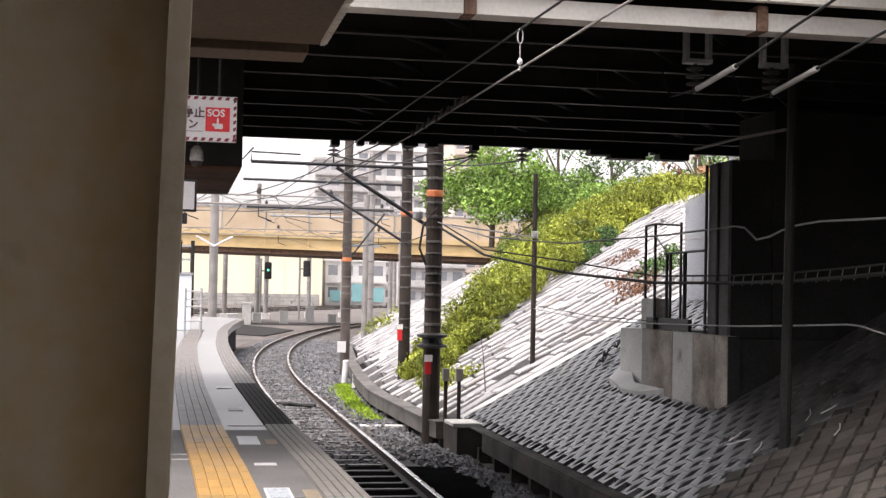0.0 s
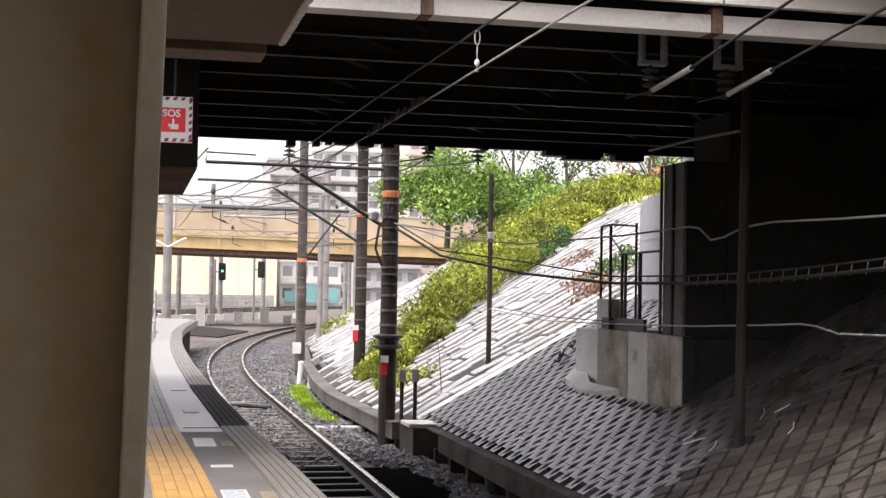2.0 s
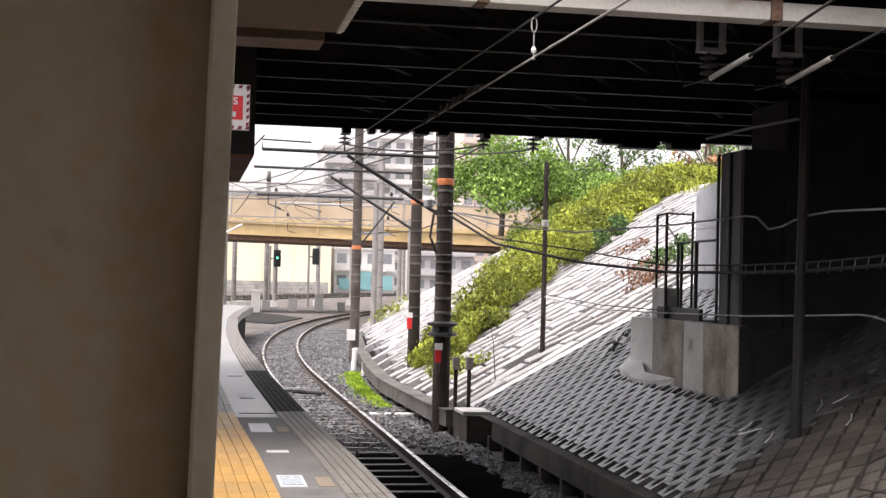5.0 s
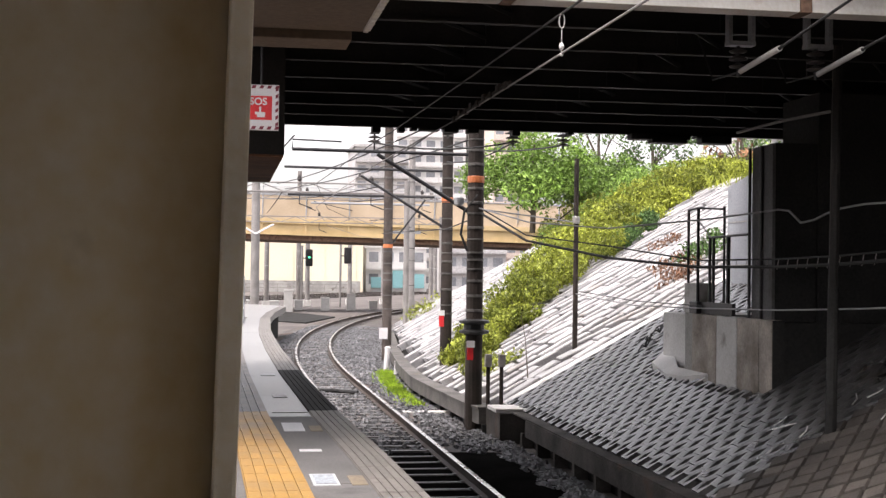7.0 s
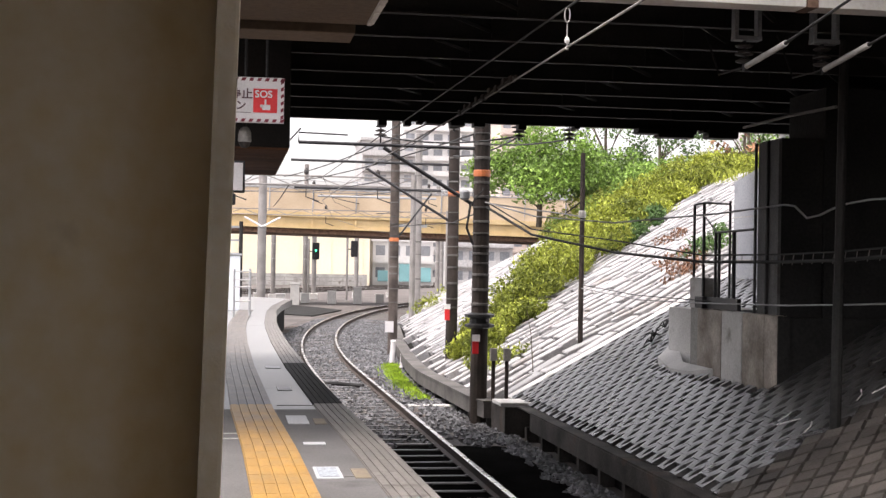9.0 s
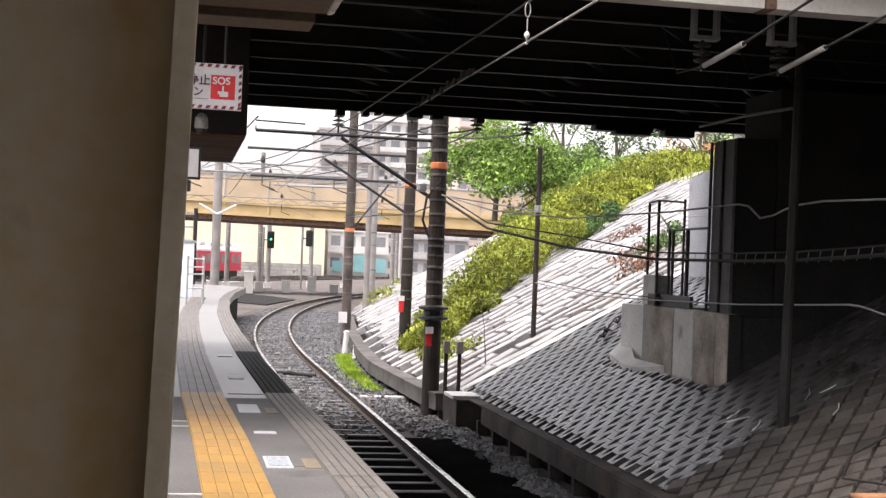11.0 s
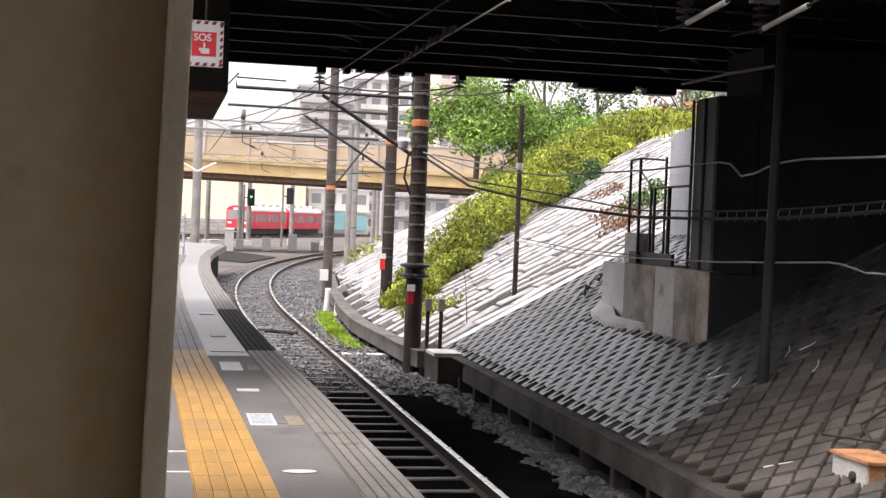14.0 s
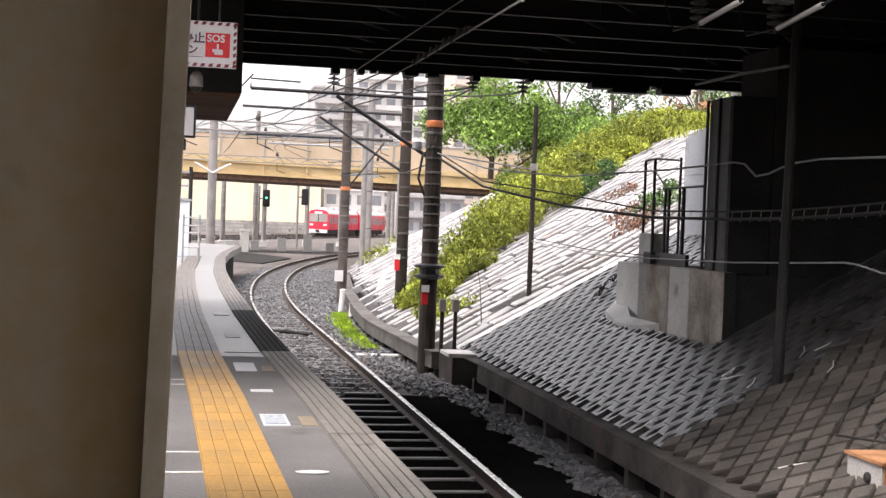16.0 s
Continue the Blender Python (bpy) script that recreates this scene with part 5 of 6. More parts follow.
def bank_things():
    r = thing("ledge_railing", label="black steel railing on the pier ledge", category="railing")
    for x, y, z0, z1, w in ((6.58, 18.62, 2.46, 3.5, 0.02), (6.6, 18.28, 2.03, 3.52, 0.022), (6.62, 17.86, 2.03, 3.1, 0.022), (6.62, 17.72, 2.03, 3.1, 0.022), (6.63, 17.2, 2.03, 3.1, 0.028), (6.63, 17.35, 2.03, 3.5, 0.018), (6.63, 16.47, 2.03, 4.2, 0.02), (6.64, 16.12, 2.03, 4.2, 0.018)):
        part("post", Rod([(x, y, z0), (x, y, z1)], w, 6), M_DARKMETAL, r)
    part("top_bar", Rod([(6.58, 18.62, 3.5), (6.6, 18.28, 3.52), (6.63, 17.35, 3.46)], 0.016, 6), M_DARKMETAL, r)
    part("mid_bar", Rod([(6.62, 17.86, 3.09), (6.62, 16.5, 3.1)], 0.018, 6), M_DARKMETAL, r)
    part("toe_board", B(6.57, 6.62, 16.9, 18.1, 2.04, 2.2), M_DARKMETAL, r)
    part("slanted_bar", Rod([(6.6, 18.28, 3.35), (6.62, 17.86, 3.1)], 0.012, 6), M_GALV, r)
    part("junction_box", B(6.5, 6.62, 18.05, 18.35, 2.04, 2.2, bevel=0.01), M_DARKMETAL, r)
    b = thing("rusty_lineside_box", 5.72, 9.98, 0.42, "orange rust-stained metal box standing on the bank", "box")
    part("front_panel", B(-0.23, 0.4, -0.3, -0.28, 0.0, 0.33, bevel=0.005), M_RUSTBOX, b)
    part("body", B(-0.25, 0.42, -0.28, 0.28, -0.35, 0.33, bevel=0.015), M_BOXGREY, b)
    part("lid", B(-0.27, 0.45, -0.33, 0.3, 0.33, 0.36, bevel=0.006), M_RUSTBOX, b, "orange rusty lid")
    part("socket", lathe(bmesh.new(), 0, 0, [(0.03, -0.02), (0.045, -0.01), (0.045, 0.01), (0.03, 0.02)], 14), M_DARKMETAL, b).matrix_basis = pose(-0.26, -0.08, 0.2, 0, 90, 0)
    part("cable_gland", B(-0.29, -0.25, -0.16, -0.06, 0.02, 0.07), M_DARKMETAL, b)
    for i, pts in enumerate(([(5.46, 9.85, 0.52), (5.3, 10.3, 0.44), (5.2, 10.9, 0.42), (5.05, 11.4, 0.29)], [(5.8, 10.2, 0.85), (5.9, 10.6, 0.93), (6.3, 10.7, 1.12), (6.9, 10.5, 1.4)], [(5.8, 10.1, 0.86), (5.7, 10.9, 0.8), (6.0, 11.3, 0.95), (6.6, 11.2, 1.3)])):
        tagged(link("loose_cable", Rod(pts, 0.012, 6), M_WIRE), "loose black cable lying on the slope blocks", "cable", "loose cables")
    rng = random.Random(9)
    for x, y, z in ((6.39, 17.63, 1.12), (6.06, 14.13, 0.96), (6.01, 13.4, 0.93), (6.0, 13.9, 0.93), (6.61, 13.47, 1.26), (6.75, 13.3, 1.34), (5.35, 11.0, 0.5), (6.5, 12.6, 1.2)):
        a = rng.uniform(-0.4, 0.4)
        d = thing("scrap_strip", x, y, z, "pale scrap strip lying on the slope blocks", "debris", "scraps on the bank")
        part("strip", Rod([(-0.09, a * 0.3, -0.03), (0.02, 0, 0.02), (0.09, -a * 0.4, 0.06)], 0.007, 5), M_CERAMIC, d)
    for x, y, h in ((4.56, 37.8, 0.72), (4.72, 36.8, 0.42)):
        s = thing("white_marker_stump", x, y, -0.3, "short white concrete marker stump beside the trough", "marker post", "marker stumps")
        part("shaft", Rod([(0, 0, 0), (0.03, 0, h)], 0.085, 10, 0.075), M_SIGNWHITE, s)
        part("cap", lathe(bmesh.new(), 0.03, 0, [(0.08, h), (0.085, h + 0.03), (0.05, h + 0.06), (0.01, h + 0.07)], 10), M_SIGNWHITE, s)
    for x in (4.62, 4.86):
        s = thing("short_post", x, 23.4, 0.2, "short dark post standing on the trough corner", "post", "short posts")
        part("shaft", Rod([(0, 0, 0), (0, 0, 0.86)], 0.035, 8), M_POLE, s)
        part("head", B(-0.06, 0.06, -0.05, 0.05, 0.72, 0.94, bevel=0.01), M_POLE_GREY, s)
    v = thing("dry_stalk", 5.62, 24.6, 0.55, "thin dry stalk standing between the slabs", "weed")
    part("stem", Rod([(0, 0, -0.1), (-0.03, 0, 0.35), (-0.06, 0.02, 0.8), (-0.15, 0, 1.25)], 0.012, 5, 0.006), M_BARK, v)
    for z, d in ((0.4, 0.14), (0.62, -0.12), (0.85, 0.1)):
        part("twig", Rod([(-0.05, 0, z), (-0.05 + d, 0.02, z + 0.16)], 0.006, 5, 0.003), M_BARK, v)
    rng = random.Random(14)
    for x, y in ((7.0, 21.7), (7.25, 21.9), (6.85, 21.4), (7.45, 21.6)):
        d = thing("dead_vine", x, y, 0.36 + SLOPE * (x - 5.0), "dark dead vine tangled on the slotted blocks", "weed", "dead vines")
        bm = bmesh.new()
        for k in range(7):
            a = rng.uniform(0, 6.28)
            r = rng.uniform(0.1, 0.24)
            rod(bm, [(0, 0, 0), (r * 0.5 * math.cos(a), r * 0.5 * math.sin(a), 0.09 + SLOPE * r * 0.5 * math.cos(a)), (r * math.cos(a), r * math.sin(a), 0.03 + SLOPE * r * math.cos(a))], 0.013, 5, 0.006)
        part("stems", bm, M_WIRE, d)
    j = thing("track_crossing_cable", label="dark cable duct crossing between the rails", category="duct")
    part("duct", Rod([(2.1, 30.65, -0.12), (2.45, 30.4, -0.1), (2.62, 30.4, -0.12), (3.0, 30.1, -0.12)], 0.045, 8), M_WIRE, j)
    w = thing("dropped_plank", 3.9, 26.2, -0.2, "pale plank lying on the ballast by the trough", "plank")
    part("board", B(-0.4, 0.5, -0.14, 0.14, 0, 0.06, bevel=0.01), M_CONC_LIGHT, w)


def signals():
    for x, y, z, lit in ((6.75, 107.5, 3.72, True), (10.2, 112, 4.0, False)):
        s = thing("railway_signal", x, y, -0.3, "black railway signal head on a thin mast", "signal", "signals")
        part("mast", Rod([(-0.55, 0.3, 0), (-0.55, 0.3, z + 1.2)], 0.09, 8), M_POLE_GREY, s)
        part("bracket", Rod([(-0.55, 0.3, z + 0.2), (0, 0.15, z + 0.2)], 0.05, 6), M_DARKMETAL, s)
        part("backboard", B(-0.28, 0.28, 0, 0.08, z - 0.45, z + 0.9, bevel=0.1), M_DARKMETAL, s)
        for k in range(3):
            lamp = part("lamp", lathe(bmesh.new(), 0, 0, [(0.1, 0), (0.14, 0.02), (0.14, 0.12)], 12), M_DARKMETAL, s)
            lamp.matrix_basis = pose(0, 0, z - 0.15 + k * 0.42, 90, 0, 0)
        if lit:
            g = part("green_lens", lathe(bmesh.new(), 0, 0, [(0.02, 0), (0.085, 0.01), (0.085, 0.03)], 14), M_GREENLAMP, s, "lit green lens")
            g.matrix_basis = pose(0, -0.1, z + 0.27, 90, 0, 0)
    for x, y, h in ((4.6, 96, 1.5), (3.5, 93, 0.8), (7.5, 100, 0.9), (9.5, 101, 1.2), (1.9, 90, 0.9), (5.6, 101, 0.7), (11.5, 104, 0.6)):
        b = thing("lineside_cabinet", x, y, -0.3, "pale lineside equipment box in the far yard", "cabinet", "yard boxes")
        part("body", B(-0.3, 0.3, -0.25, 0.25, 0, h, bevel=0.03), M_BOXGREY, b)
        part("lid", B(-0.34, 0.34, -0.3, 0.3, h, h + 0.07, bevel=0.02), M_CONC_LIGHT, b)
    f = thing("yard_fence", label="low grey fence along the far tracks", category="fence", kind="structure")
    for i in range(26):
        part("post", B(-23 + i * 1.6, -22.92 + i * 1.6, 186, 186.1, -0.3, 0.9), M_POLE_GREY, f)
    for z in (0.3, 0.8):
        part("rail_bar", B(-23, 18, 186.02, 186.08, z, z + 0.08), M_POLE_GREY, f)


# ---- planting ----
def leaves(name, blobs, n, size, material, seed, parent=None, upright=0.3):
    """Leaf quads scattered through overlapping uneven blobs: (centre, radii)."""
    rng = np.random.default_rng(seed)
    weights = np.array([b[1][0] * b[1][1] + b[1][0] * b[1][2] for b in blobs])
    pick = rng.choice(len(blobs), n, p=weights / weights.sum())
    verts, faces = [], []
    for i in range(n):
        c, r = blobs[pick[i]]
        d = rng.normal(size=3)
        d /= np.linalg.norm(d)
        d *= rng.uniform(0.45, 1.0) ** 0.5 * (0.82 + 0.3 * math.sin(5 * d[0] + 7 * d[1] + c[0]) * math.cos(6 * d[2] + c[1]))
        p = np.array(c) + d * np.array(r)
        a = rng.normal(size=3)
        a[2] += upright
        a /= np.linalg.norm(a)
        b = np.cross(a, rng.normal(size=3))
        b /= np.linalg.norm(b)
        s = size * rng.uniform(0.55, 1.3)
        k = len(verts)
        bend = np.cross(a, b) * s * 0.25
        verts.extend(tuple(v) for v in (p - a * s, p + b * s * 0.45 + bend, p + a * s, p - b * s * 0.45 + bend))
        faces.append((k, k + 1, k + 2, k + 3))
    return raw(name, verts, faces, material, parent)


def tree(x, y, z, h, r, material, seed, label, n=2600, size=0.13, sparse=False):
    t = thing("tree", x, y, z, label, "tree", "trees on the bank")
    rng = random.Random(seed)
    part("trunk", Rod([(0, 0, -0.3), (0.06, 0.03, h * 0.3), (0.0, 0.08, h * 0.62), (0.05, 0, h * 0.85)], 0.06 + h * 0.014, 8, 0.03), M_BARK, t)
    blobs = []
    for i in range(16):
        a = i * 2.4 + rng.uniform(-0.4, 0.4)
        z0 = h * rng.uniform(0.08, 0.6)
        k = rng.uniform(0.35, 0.95)
        e = (r * k * math.cos(a), r * k * math.sin(a), z0 + h * rng.uniform(0.06, 0.3))
        part("limb", Rod([(0.03, 0.03, z0 * 0.8), (e[0] * 0.5, e[1] * 0.5, (z0 + e[2]) / 2), e], 0.035, 6, 0.01), M_BARK, t)
        q = r * rng.uniform(0.3, 0.52) * (0.6 if sparse else 1)
        blobs.append((e, (q, q, q * 0.8)))
    blobs.append(((0, 0, h * 0.82), (r * 0.4, r * 0.4, h * 0.2)))
    leaves("crown", blobs, n, size, material, seed, t)
    return t


def planting():
    tree(10.6, 46, 4.3, 3.4, 2.3, M_LEAF, 21, "bright green leafy tree behind the bank", 12000, 0.085)
    tree(13.2, 49, 4.6, 2.5, 2.0, M_LEAF, 22, "bright green leafy tree behind the bank", 7000, 0.085)
    tree(15.5, 55, 5.2, 4.6, 2.5, M_LEAF_D, 24, "tall thin-leaved tree with sky showing through", 1500, 0.095, True)
    tree(18.5, 57, 5.2, 5.0, 2.7, M_LEAF_D, 25, "tall thin-leaved tree with sky showing through", 1600, 0.095, True)
    tree(21.0, 53, 5.2, 4.6, 2.4, M_LEAF_D, 26, "tall thin-leaved tree with sky showing through", 1500, 0.095, True)
    tree(23.5, 58, 5.3, 3.9, 2.4, M_LEAF, 27, "green leafy tree on top of the bank", 3200, 0.1)
    tree(17.3, 44, 5.0, 3.2, 1.5, M_LEAF_BR, 28, "half-bare brownish young tree on the bank", 420, 0.11, True)
    tree(27.0, 56, 5.3, 3.7, 2.3, M_LEAF, 29, "green leafy tree on top of the bank", 3000, 0.1)
    rng = random.Random(31)
    def bush(cx, cy, rx, rz, material, n, seed, label, name="bush", size=0.052):
        z = slope_z(cx, cy)
        z = min(z, 5.2)
        b = thing(name, cx, cy, z, label, "bush", "bushes on the bank")
        blobs = []
        q = random.Random(seed)
        for i in range(9):
            a = i * 0.7 + q.uniform(-0.3, 0.3)
            k = q.uniform(0.2, 0.85)
            dx = rx * k * math.cos(a)
            dz = SLOPE * dx if z < 5 else 0
            blobs.append(((dx, rx * k * math.sin(a), dz + rz * q.uniform(0.25, 0.7)), (rx * q.uniform(0.3, 0.5), rx * q.uniform(0.3, 0.5), rz * q.uniform(0.35, 0.55))))
        leaves("foliage", blobs, n, size, material, seed, b, 0.9)
        bm = bmesh.new()
        for i in range(5):
            a = i * 1.3
            rod(bm, [(0.1 * math.cos(a), 0.1 * math.sin(a), -0.1), (rx * 0.45 * math.cos(a), rx * 0.45 * math.sin(a), rz * 0.6 + SLOPE * rx * 0.4 * math.cos(a) * (z < 5))], 0.015, 5, 0.006)
        part("stems", bm, M_BARK, b)
    spots = [(5.5, 29.7, 0.55, 0.5), (6.0, 30.4, 0.65, 0.6), (5.6, 31.0, 0.7, 0.6), (6.7, 31.0, 0.7, 0.6), (5.9, 31.2, 0.7, 0.55), (6.5, 32.2, 0.95, 0.75), (7.3, 32.6, 1.1, 0.9), (8.2, 33.4, 1.2, 1.0), (7.4, 34.2, 1.1, 0.9), (9.2, 34.4, 1.3, 1.05), (8.5, 35.4, 1.2, 1.0), (10.3, 35.8, 1.3, 1.0), (9.6, 37, 1.3, 1.1), (11.4, 37.0, 1.35, 1.0), (10.8, 38.6, 1.3, 1.1), (12.6, 37.4, 1.3, 0.9), (13.4, 38.4, 1.4, 1.0), (12.2, 39.6, 1.4, 1.1), (14.6, 38.2, 1.4, 0.9), (15.8, 38.8, 1.4, 0.95), (14.6, 40.5, 1.5, 1.1), (17.0, 39.2, 1.4, 1.0), (16.4, 41, 1.5, 1.1), (18.3, 40, 1.5, 1.0), (19.6, 41.2, 1.6, 1.1), (18.2, 42.5, 1.6, 1.2)]
    for i, (x, y, rx, rz) in enumerate(spots):
        bush(x, y, rx, rz, M_LEAF_Y, int(3700 * rx), 40 + i, "yellow-green bushy shrub growing on the embankment")
    for i, (x, y, rx, rz) in enumerate([(10.2, 34.4, 0.7, 0.55), (11.0, 35.4, 0.8, 0.6), (11.5, 43, 1.6, 1.2)]):
        bush(x, y, rx, rz, M_LEAF if i > 1 else M_LEAF_D, int(3000 * rx), 80 + i, "dark green bush among the shrubs")
    for i, (x, y, rx, rz) in enumerate([(11.0, 41, 1.5, 1.2), (12.8, 42.5, 1.6, 1.3), (14.5, 44, 1.6, 1.3), (12.5, 46, 1.7, 1.4), (16.5, 46, 1.7, 1.3), (19, 47, 1.8, 1.3), (21.5, 46, 1.8, 1.3)]):
        bush(x, y, rx, rz, M_LEAF if i % 3 else M_LEAF_Y, int(2400 * rx), 120 + i, "leafy green bush under the trees", size=0.065)
    for i, (x, y, rx, rz) in enumerate([(9.0, 25.8, 0.5, 0.25), (9.2, 26.6, 0.5, 0.28), (9.5, 28.0, 0.5, 0.25), (10.4, 31.0, 0.5, 0.25)]):
        bush(x, y, rx, rz, M_LEAF_BR, int(420 * rx), 90 + i, "dry russet weeds growing between the blocks", "weeds", 0.045)
    for i, (x, y, rx, rz) in enumerate([(9.8, 26.8, 0.6, 0.4), (10.2, 27.8, 0.5, 0.35), (5.6, 27.3, 0.5, 0.35), (5.5, 28.4, 0.5, 0.3), (7.6, 52, 0.9, 0.6)]):
        bush(x, y, rx, rz, M_LEAF_D if i < 2 else M_LEAF_Y, int(500 * rx), 100 + i, "thin green weeds growing between the blocks", "weeds", 0.06)
    # fresh grass strip beside the trough, rough grass on the plateau
    def blades(name, n, area, h, material, seed, label):
        g = np.random.default_rng(seed)
        verts, faces = [], []
        for i in range(n):
            x, y, z = area(g)
            a = g.uniform(0, 6.28)
            w, hh = g.uniform(0.006, 0.014) * (1 + h), h * g.uniform(0.5, 1.2)
            dx, dy = math.cos(a), math.sin(a)
            lx, ly = g.normal(0, 0.3 * hh, 2)
            k = len(verts)
            verts.extend(((x - dx * w, y - dy * w, z), (x + dx * w, y + dy * w, z), (x + lx * 0.5, y + ly * 0.5, z + hh * 0.7), (x + lx, y + ly, z + hh)))
            faces.extend(((k, k + 1, k + 2), (k, k + 2, k + 3)))
        tagged(raw(name, verts, faces, material), label, "grass", kind="stuff")
    def strip(g):
        u = g.random() ** 0.8
        y = 27.2 + 9.6 * u
        return curve_at(WALL, y) - 0.25 - abs(g.normal(0, 0.17)) - 0.06, y, -0.27
    blades("grass_strip", 7000, strip, 0.19, M_BLADE, 3, "bright fresh green grass beside the cable trough")
    def top(g):
        y = g.uniform(34, 60)
        return slope_foot(y) + 8.3 + 11 * g.random(), y, 5.0
    blades("rough_grass", 9000, top, 0.4, M_LEAF_Y, 4, "rough yellow-green grass on top of the bank")


# ---- the red train ----
def train():
    t = thing("red_train", 0, 0, 0, "scarlet two-car commuter train with pale roof", "train")
    def car(y0, cab):
        L, w = 13.5, 1.33
        prof = [(-w, 0.95), (w, 0.95), (w, 2.9), (w - 0.06, 3.15), (w - 0.35, 3.42), (0.4, 3.55), (-0.4, 3.55), (-w + 0.35, 3.42), (-w + 0.06, 3.15), (-w, 2.9)]
        body = part("car_body", sweep(bmesh.new(), prof, [(0, y0 + d, 1, 0) for d in (0, 0.3, L / 2, L - 0.3, L)]), M_TRAIN, t, "scarlet car body")
        roof = [(w + 0.01, 2.97), (w - 0.04, 3.17), (w - 0.34, 3.44), (0.4, 3.57), (-0.4, 3.57), (-w + 0.34, 3.44), (-w + 0.04, 3.17), (-w - 0.01, 2.97)]
        part("roof", sweep(bmesh.new(), roof, [(0, y0 + 0.05, 1, 0), (0, y0 + L - 0.05, 1, 0)]), M_TRAIN_ROOF, t, "pale grey roof")
        for k in range(5):
            part("roof_unit", B(-0.75, 0.75, y0 + 0.9 + k * 2.5, y0 + 2.3 + k * 2.5, 3.56, 3.86, bevel=0.06), M_TRAIN_ROOF, t)
        part("underframe", B(-1.1, 1.1, y0 + 0.5, y0 + L - 0.5, 0.35, 0.949), M_TRAIN_UNDER, t)
        for side in (-1, 1):
            for d, ln, z0, z1, door in ((0.6, 0.9, 1.75, 2.65, 0), (1.9, 1.25, 1.05, 2.85, 1), (3.6, 1.1, 1.75, 2.65, 0), (4.95, 0.9, 1.75, 2.65, 0), (6.15, 1.25, 1.05, 2.85, 1), (7.75, 1.1, 1.75, 2.65, 0), (9.05, 0.9, 1.75, 2.65, 0), (10.4, 1.25, 1.05, 2.85, 1), (12.1, 0.9, 1.75, 2.65, 0)):
                x0, x1 = sorted((side * (w - 0.02), side * (w + 0.02)))
                if door:
                    dr = part("door", B(x0, x1, y0 + d, y0 + d + ln, z0, z1, bevel=0.01), M_TRAIN, t, "sliding door")
                    for e in (0.14, 0.7):
                        part("door_window", B(x0 - 0.012, x1 + 0.012, y0 + d + e, y0 + d + e + 0.4, 1.75, 2.6), M_GLASS, dr)
                else:
                    part("side_window", B(x0, x1, y0 + d, y0 + d + ln, z0, z1, bevel=0.01), M_GLASS, t, "side window")
        for d in (2.6, L - 2.6):
            bogie = part("bogie", B(-1.0, 1.0, y0 + d - 1.35, y0 + d + 1.35, 0.32, 0.72, bevel=0.06), M_TRAIN_UNDER, t)
            for e in (-1.05, 1.05):
                for sx in (-0.56, 0.56):
                    wh = part("wheel", lathe(bmesh.new(), 0, 0, [(0.43, -0.06), (0.43, 0.06)], 16), M_TRAIN_UNDER, bogie)
                    wh.matrix_basis = pose(sx, y0 + d + e, 0.43, 0, 90, 0)
        if cab:
            part("windscreen", B(-1.18, 1.18, y0 - 0.06, y0 + 0.05, 1.95, 3.0, bevel=0.04), M_GLASS, t, "wide windscreen")
            part("screen_pillar", B(-0.05, 0.05, y0 - 0.08, y0, 1.95, 3.0), M_TRAIN_UNDER, t)
            part("destination_box", B(-0.5, 0.5, y0 - 0.07, y0, 3.02, 3.28, bevel=0.02), M_TRAIN_WHITE, t)
            part("skirt", B(-1.15, 1.15, y0 - 0.1, y0 + 0.4, 0.5, 0.96, bevel=0.05), M_TRAIN_WHITE, t, "pale front skirt")
            part("coupler", B(-0.2, 0.2, y0 - 0.5, y0, 0.6, 0.95, bevel=0.05), M_TRAIN_UNDER, t)
            for sx in (-0.9, 0.9):
                part("headlight", B(sx - 0.22, sx + 0.22, y0 - 0.08, y0, 1.45, 1.7, bevel=0.03), M_TRAIN_WHITE, t, "pale headlight cluster")
        return body
    car(0.0, True)
    car(14.2, False)
    t.scale = (1.02, 0.91, 0.98)
    part("gangway", B(-0.5, 0.5, 13.45, 14.25, 0.9, 3.0), M_TRAIN_UNDER, t)
    return t


poles()
wires()
sos_sign()
fence()
bank_things()
signals()
planting()
RED_TRAIN = train()


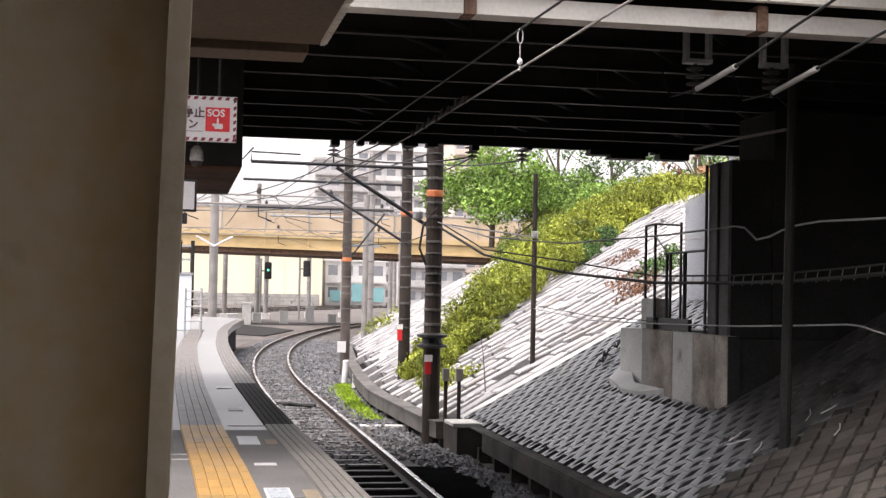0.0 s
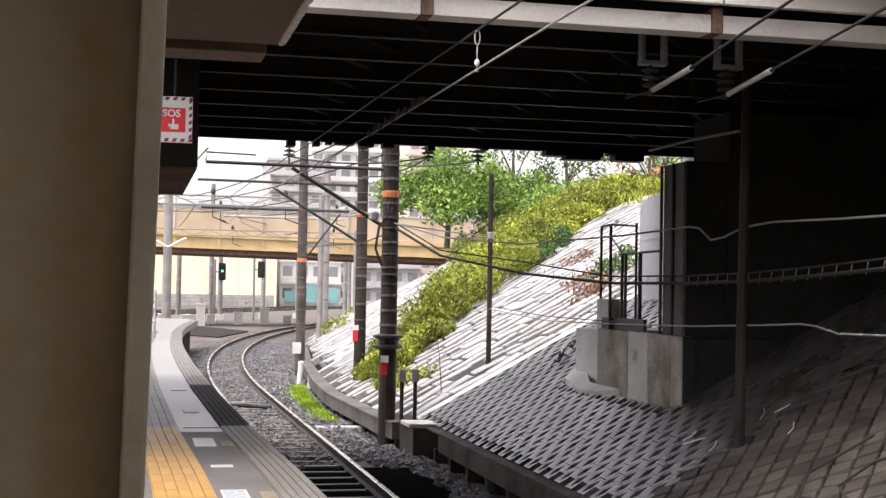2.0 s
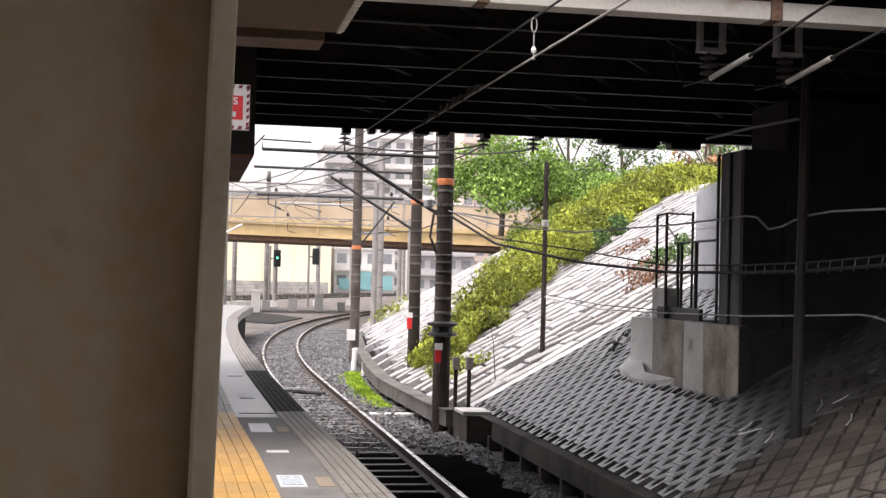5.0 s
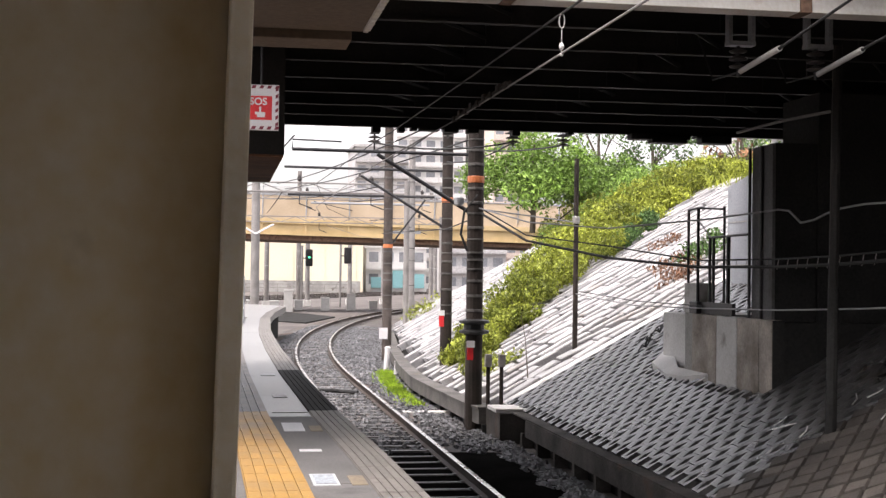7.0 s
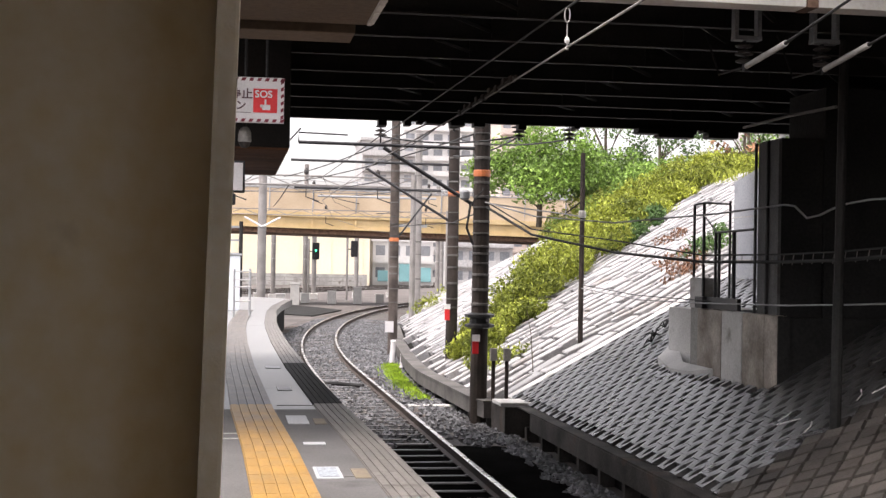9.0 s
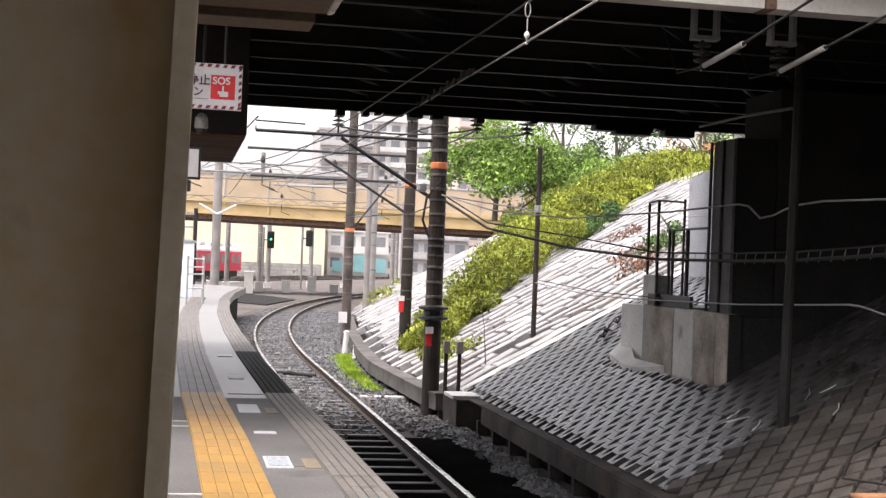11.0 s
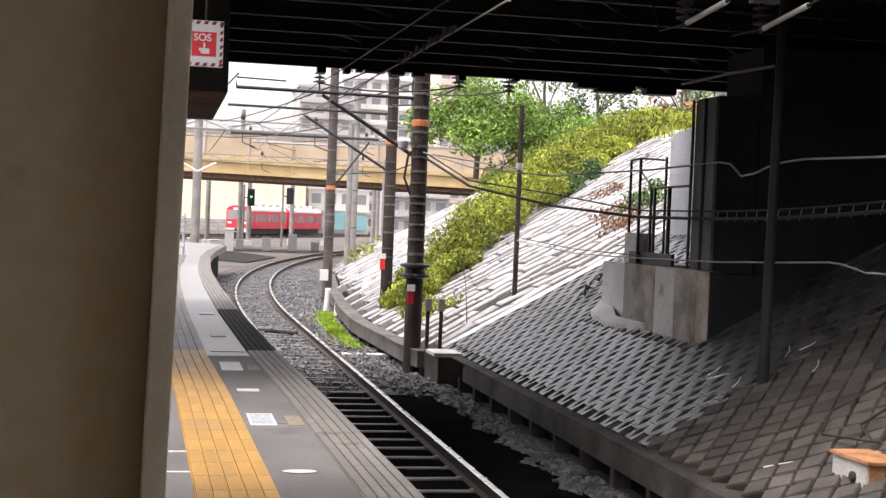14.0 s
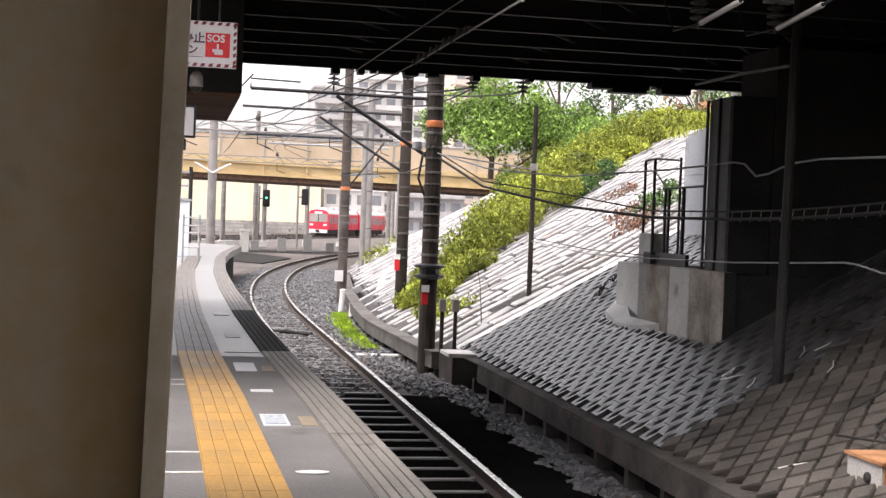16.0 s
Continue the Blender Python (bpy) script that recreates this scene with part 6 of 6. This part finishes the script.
def blockers_behind():
    """Unseen blocks behind and beside the camera, added to hold back sky light."""
    s = thing("light_blockers", label="unseen blocks added around the camera to limit sky light", category="building", kind="structure")
    part("upper_blocker", B(-24, 26, -24, -5.0, 5.6, 8.5), M_CONC_LIGHT, s)
    part("side_blocker", B(5.2, 26, -4.99, 10.4, 5.6, 8.5), M_CONC, s)
    part("bank_blocker", B(9.6, 26, -8.0, 10.2, 0.5, 9.0), M_CONC, s)
    # Pale walls out of view, added to bounce light forward.
    part("bounce_end", B(-24, 26, -25, -24, -0.32, 9.0), M_CONC_LIGHT, s)
    part("bounce_side", B(-7.4, -7.0, -24, 10.5, -0.32, 1.5), M_CONC_LIGHT, s)


blockers_behind()


def far_tracks():
    for k, off in enumerate((0.0, 4.0, -4.2)):
        t = tagged_empty("far_track", pose(17.49 + off, 172.3, -0.4, 0, 0, -25.1), "rusty rails of a far track in the yard", "railway track", "far tracks", "structure")
        part("trackbed", B(-1.5, 1.5, -110, 60, 0.0, 0.06), M_BALLAST, t)
        for sx in (-0.56, 0.56):
            part("rail", B(sx - 0.04, sx + 0.04, -110, 60, 0.06, 0.2), M_RAIL, t)
            part("rail_head", B(sx - 0.035, sx + 0.035, -110, 60, 0.2, 0.215), M_RAILTOP, t)
    # Thin slab added where the ground has a dark patch of unknown kind.
    d = thing("dark_patch_slab", 4.4, 84, -0.31, "thin black slab standing in for a dark patch beyond the platform", "cover slab", kind="structure")
    bm = bmesh.new()
    vs = [bm.verts.new((x, y, 0.0)) for x, y in ((-1.6, -6), (0.2, -9), (2.6, 1), (1.2, 7), (-0.6, 11), (-1.4, 3))]
    f = bm.faces.new(vs)
    r = bmesh.ops.extrude_face_region(bm, geom=[f])
    for v in r["geom"]:
        if isinstance(v, bmesh.types.BMVert):
            v.co.z += 0.06
    bmesh.ops.recalc_face_normals(bm, faces=bm.faces)
    part("slab", bm, M_CONC_DARK, d)


far_tracks()


def motions():
    """The red train leaves along its straight track; 0 s to 16 s at a steady speed."""
    h = 25.1
    ux, uy = math.sin(radians(h)), math.cos(radians(h))
    rows = []
    for t in (0.0, 4.0, 8.0, 12.0, 14.0, 16.0):
        s = 11.0 * (t - 16.0)
        rows.append((t, pose(17.49 + s * ux, 172.3 + s * uy, -0.32, 0, 0, -h)))
    walk(RED_TRAIN, rows)


motions()
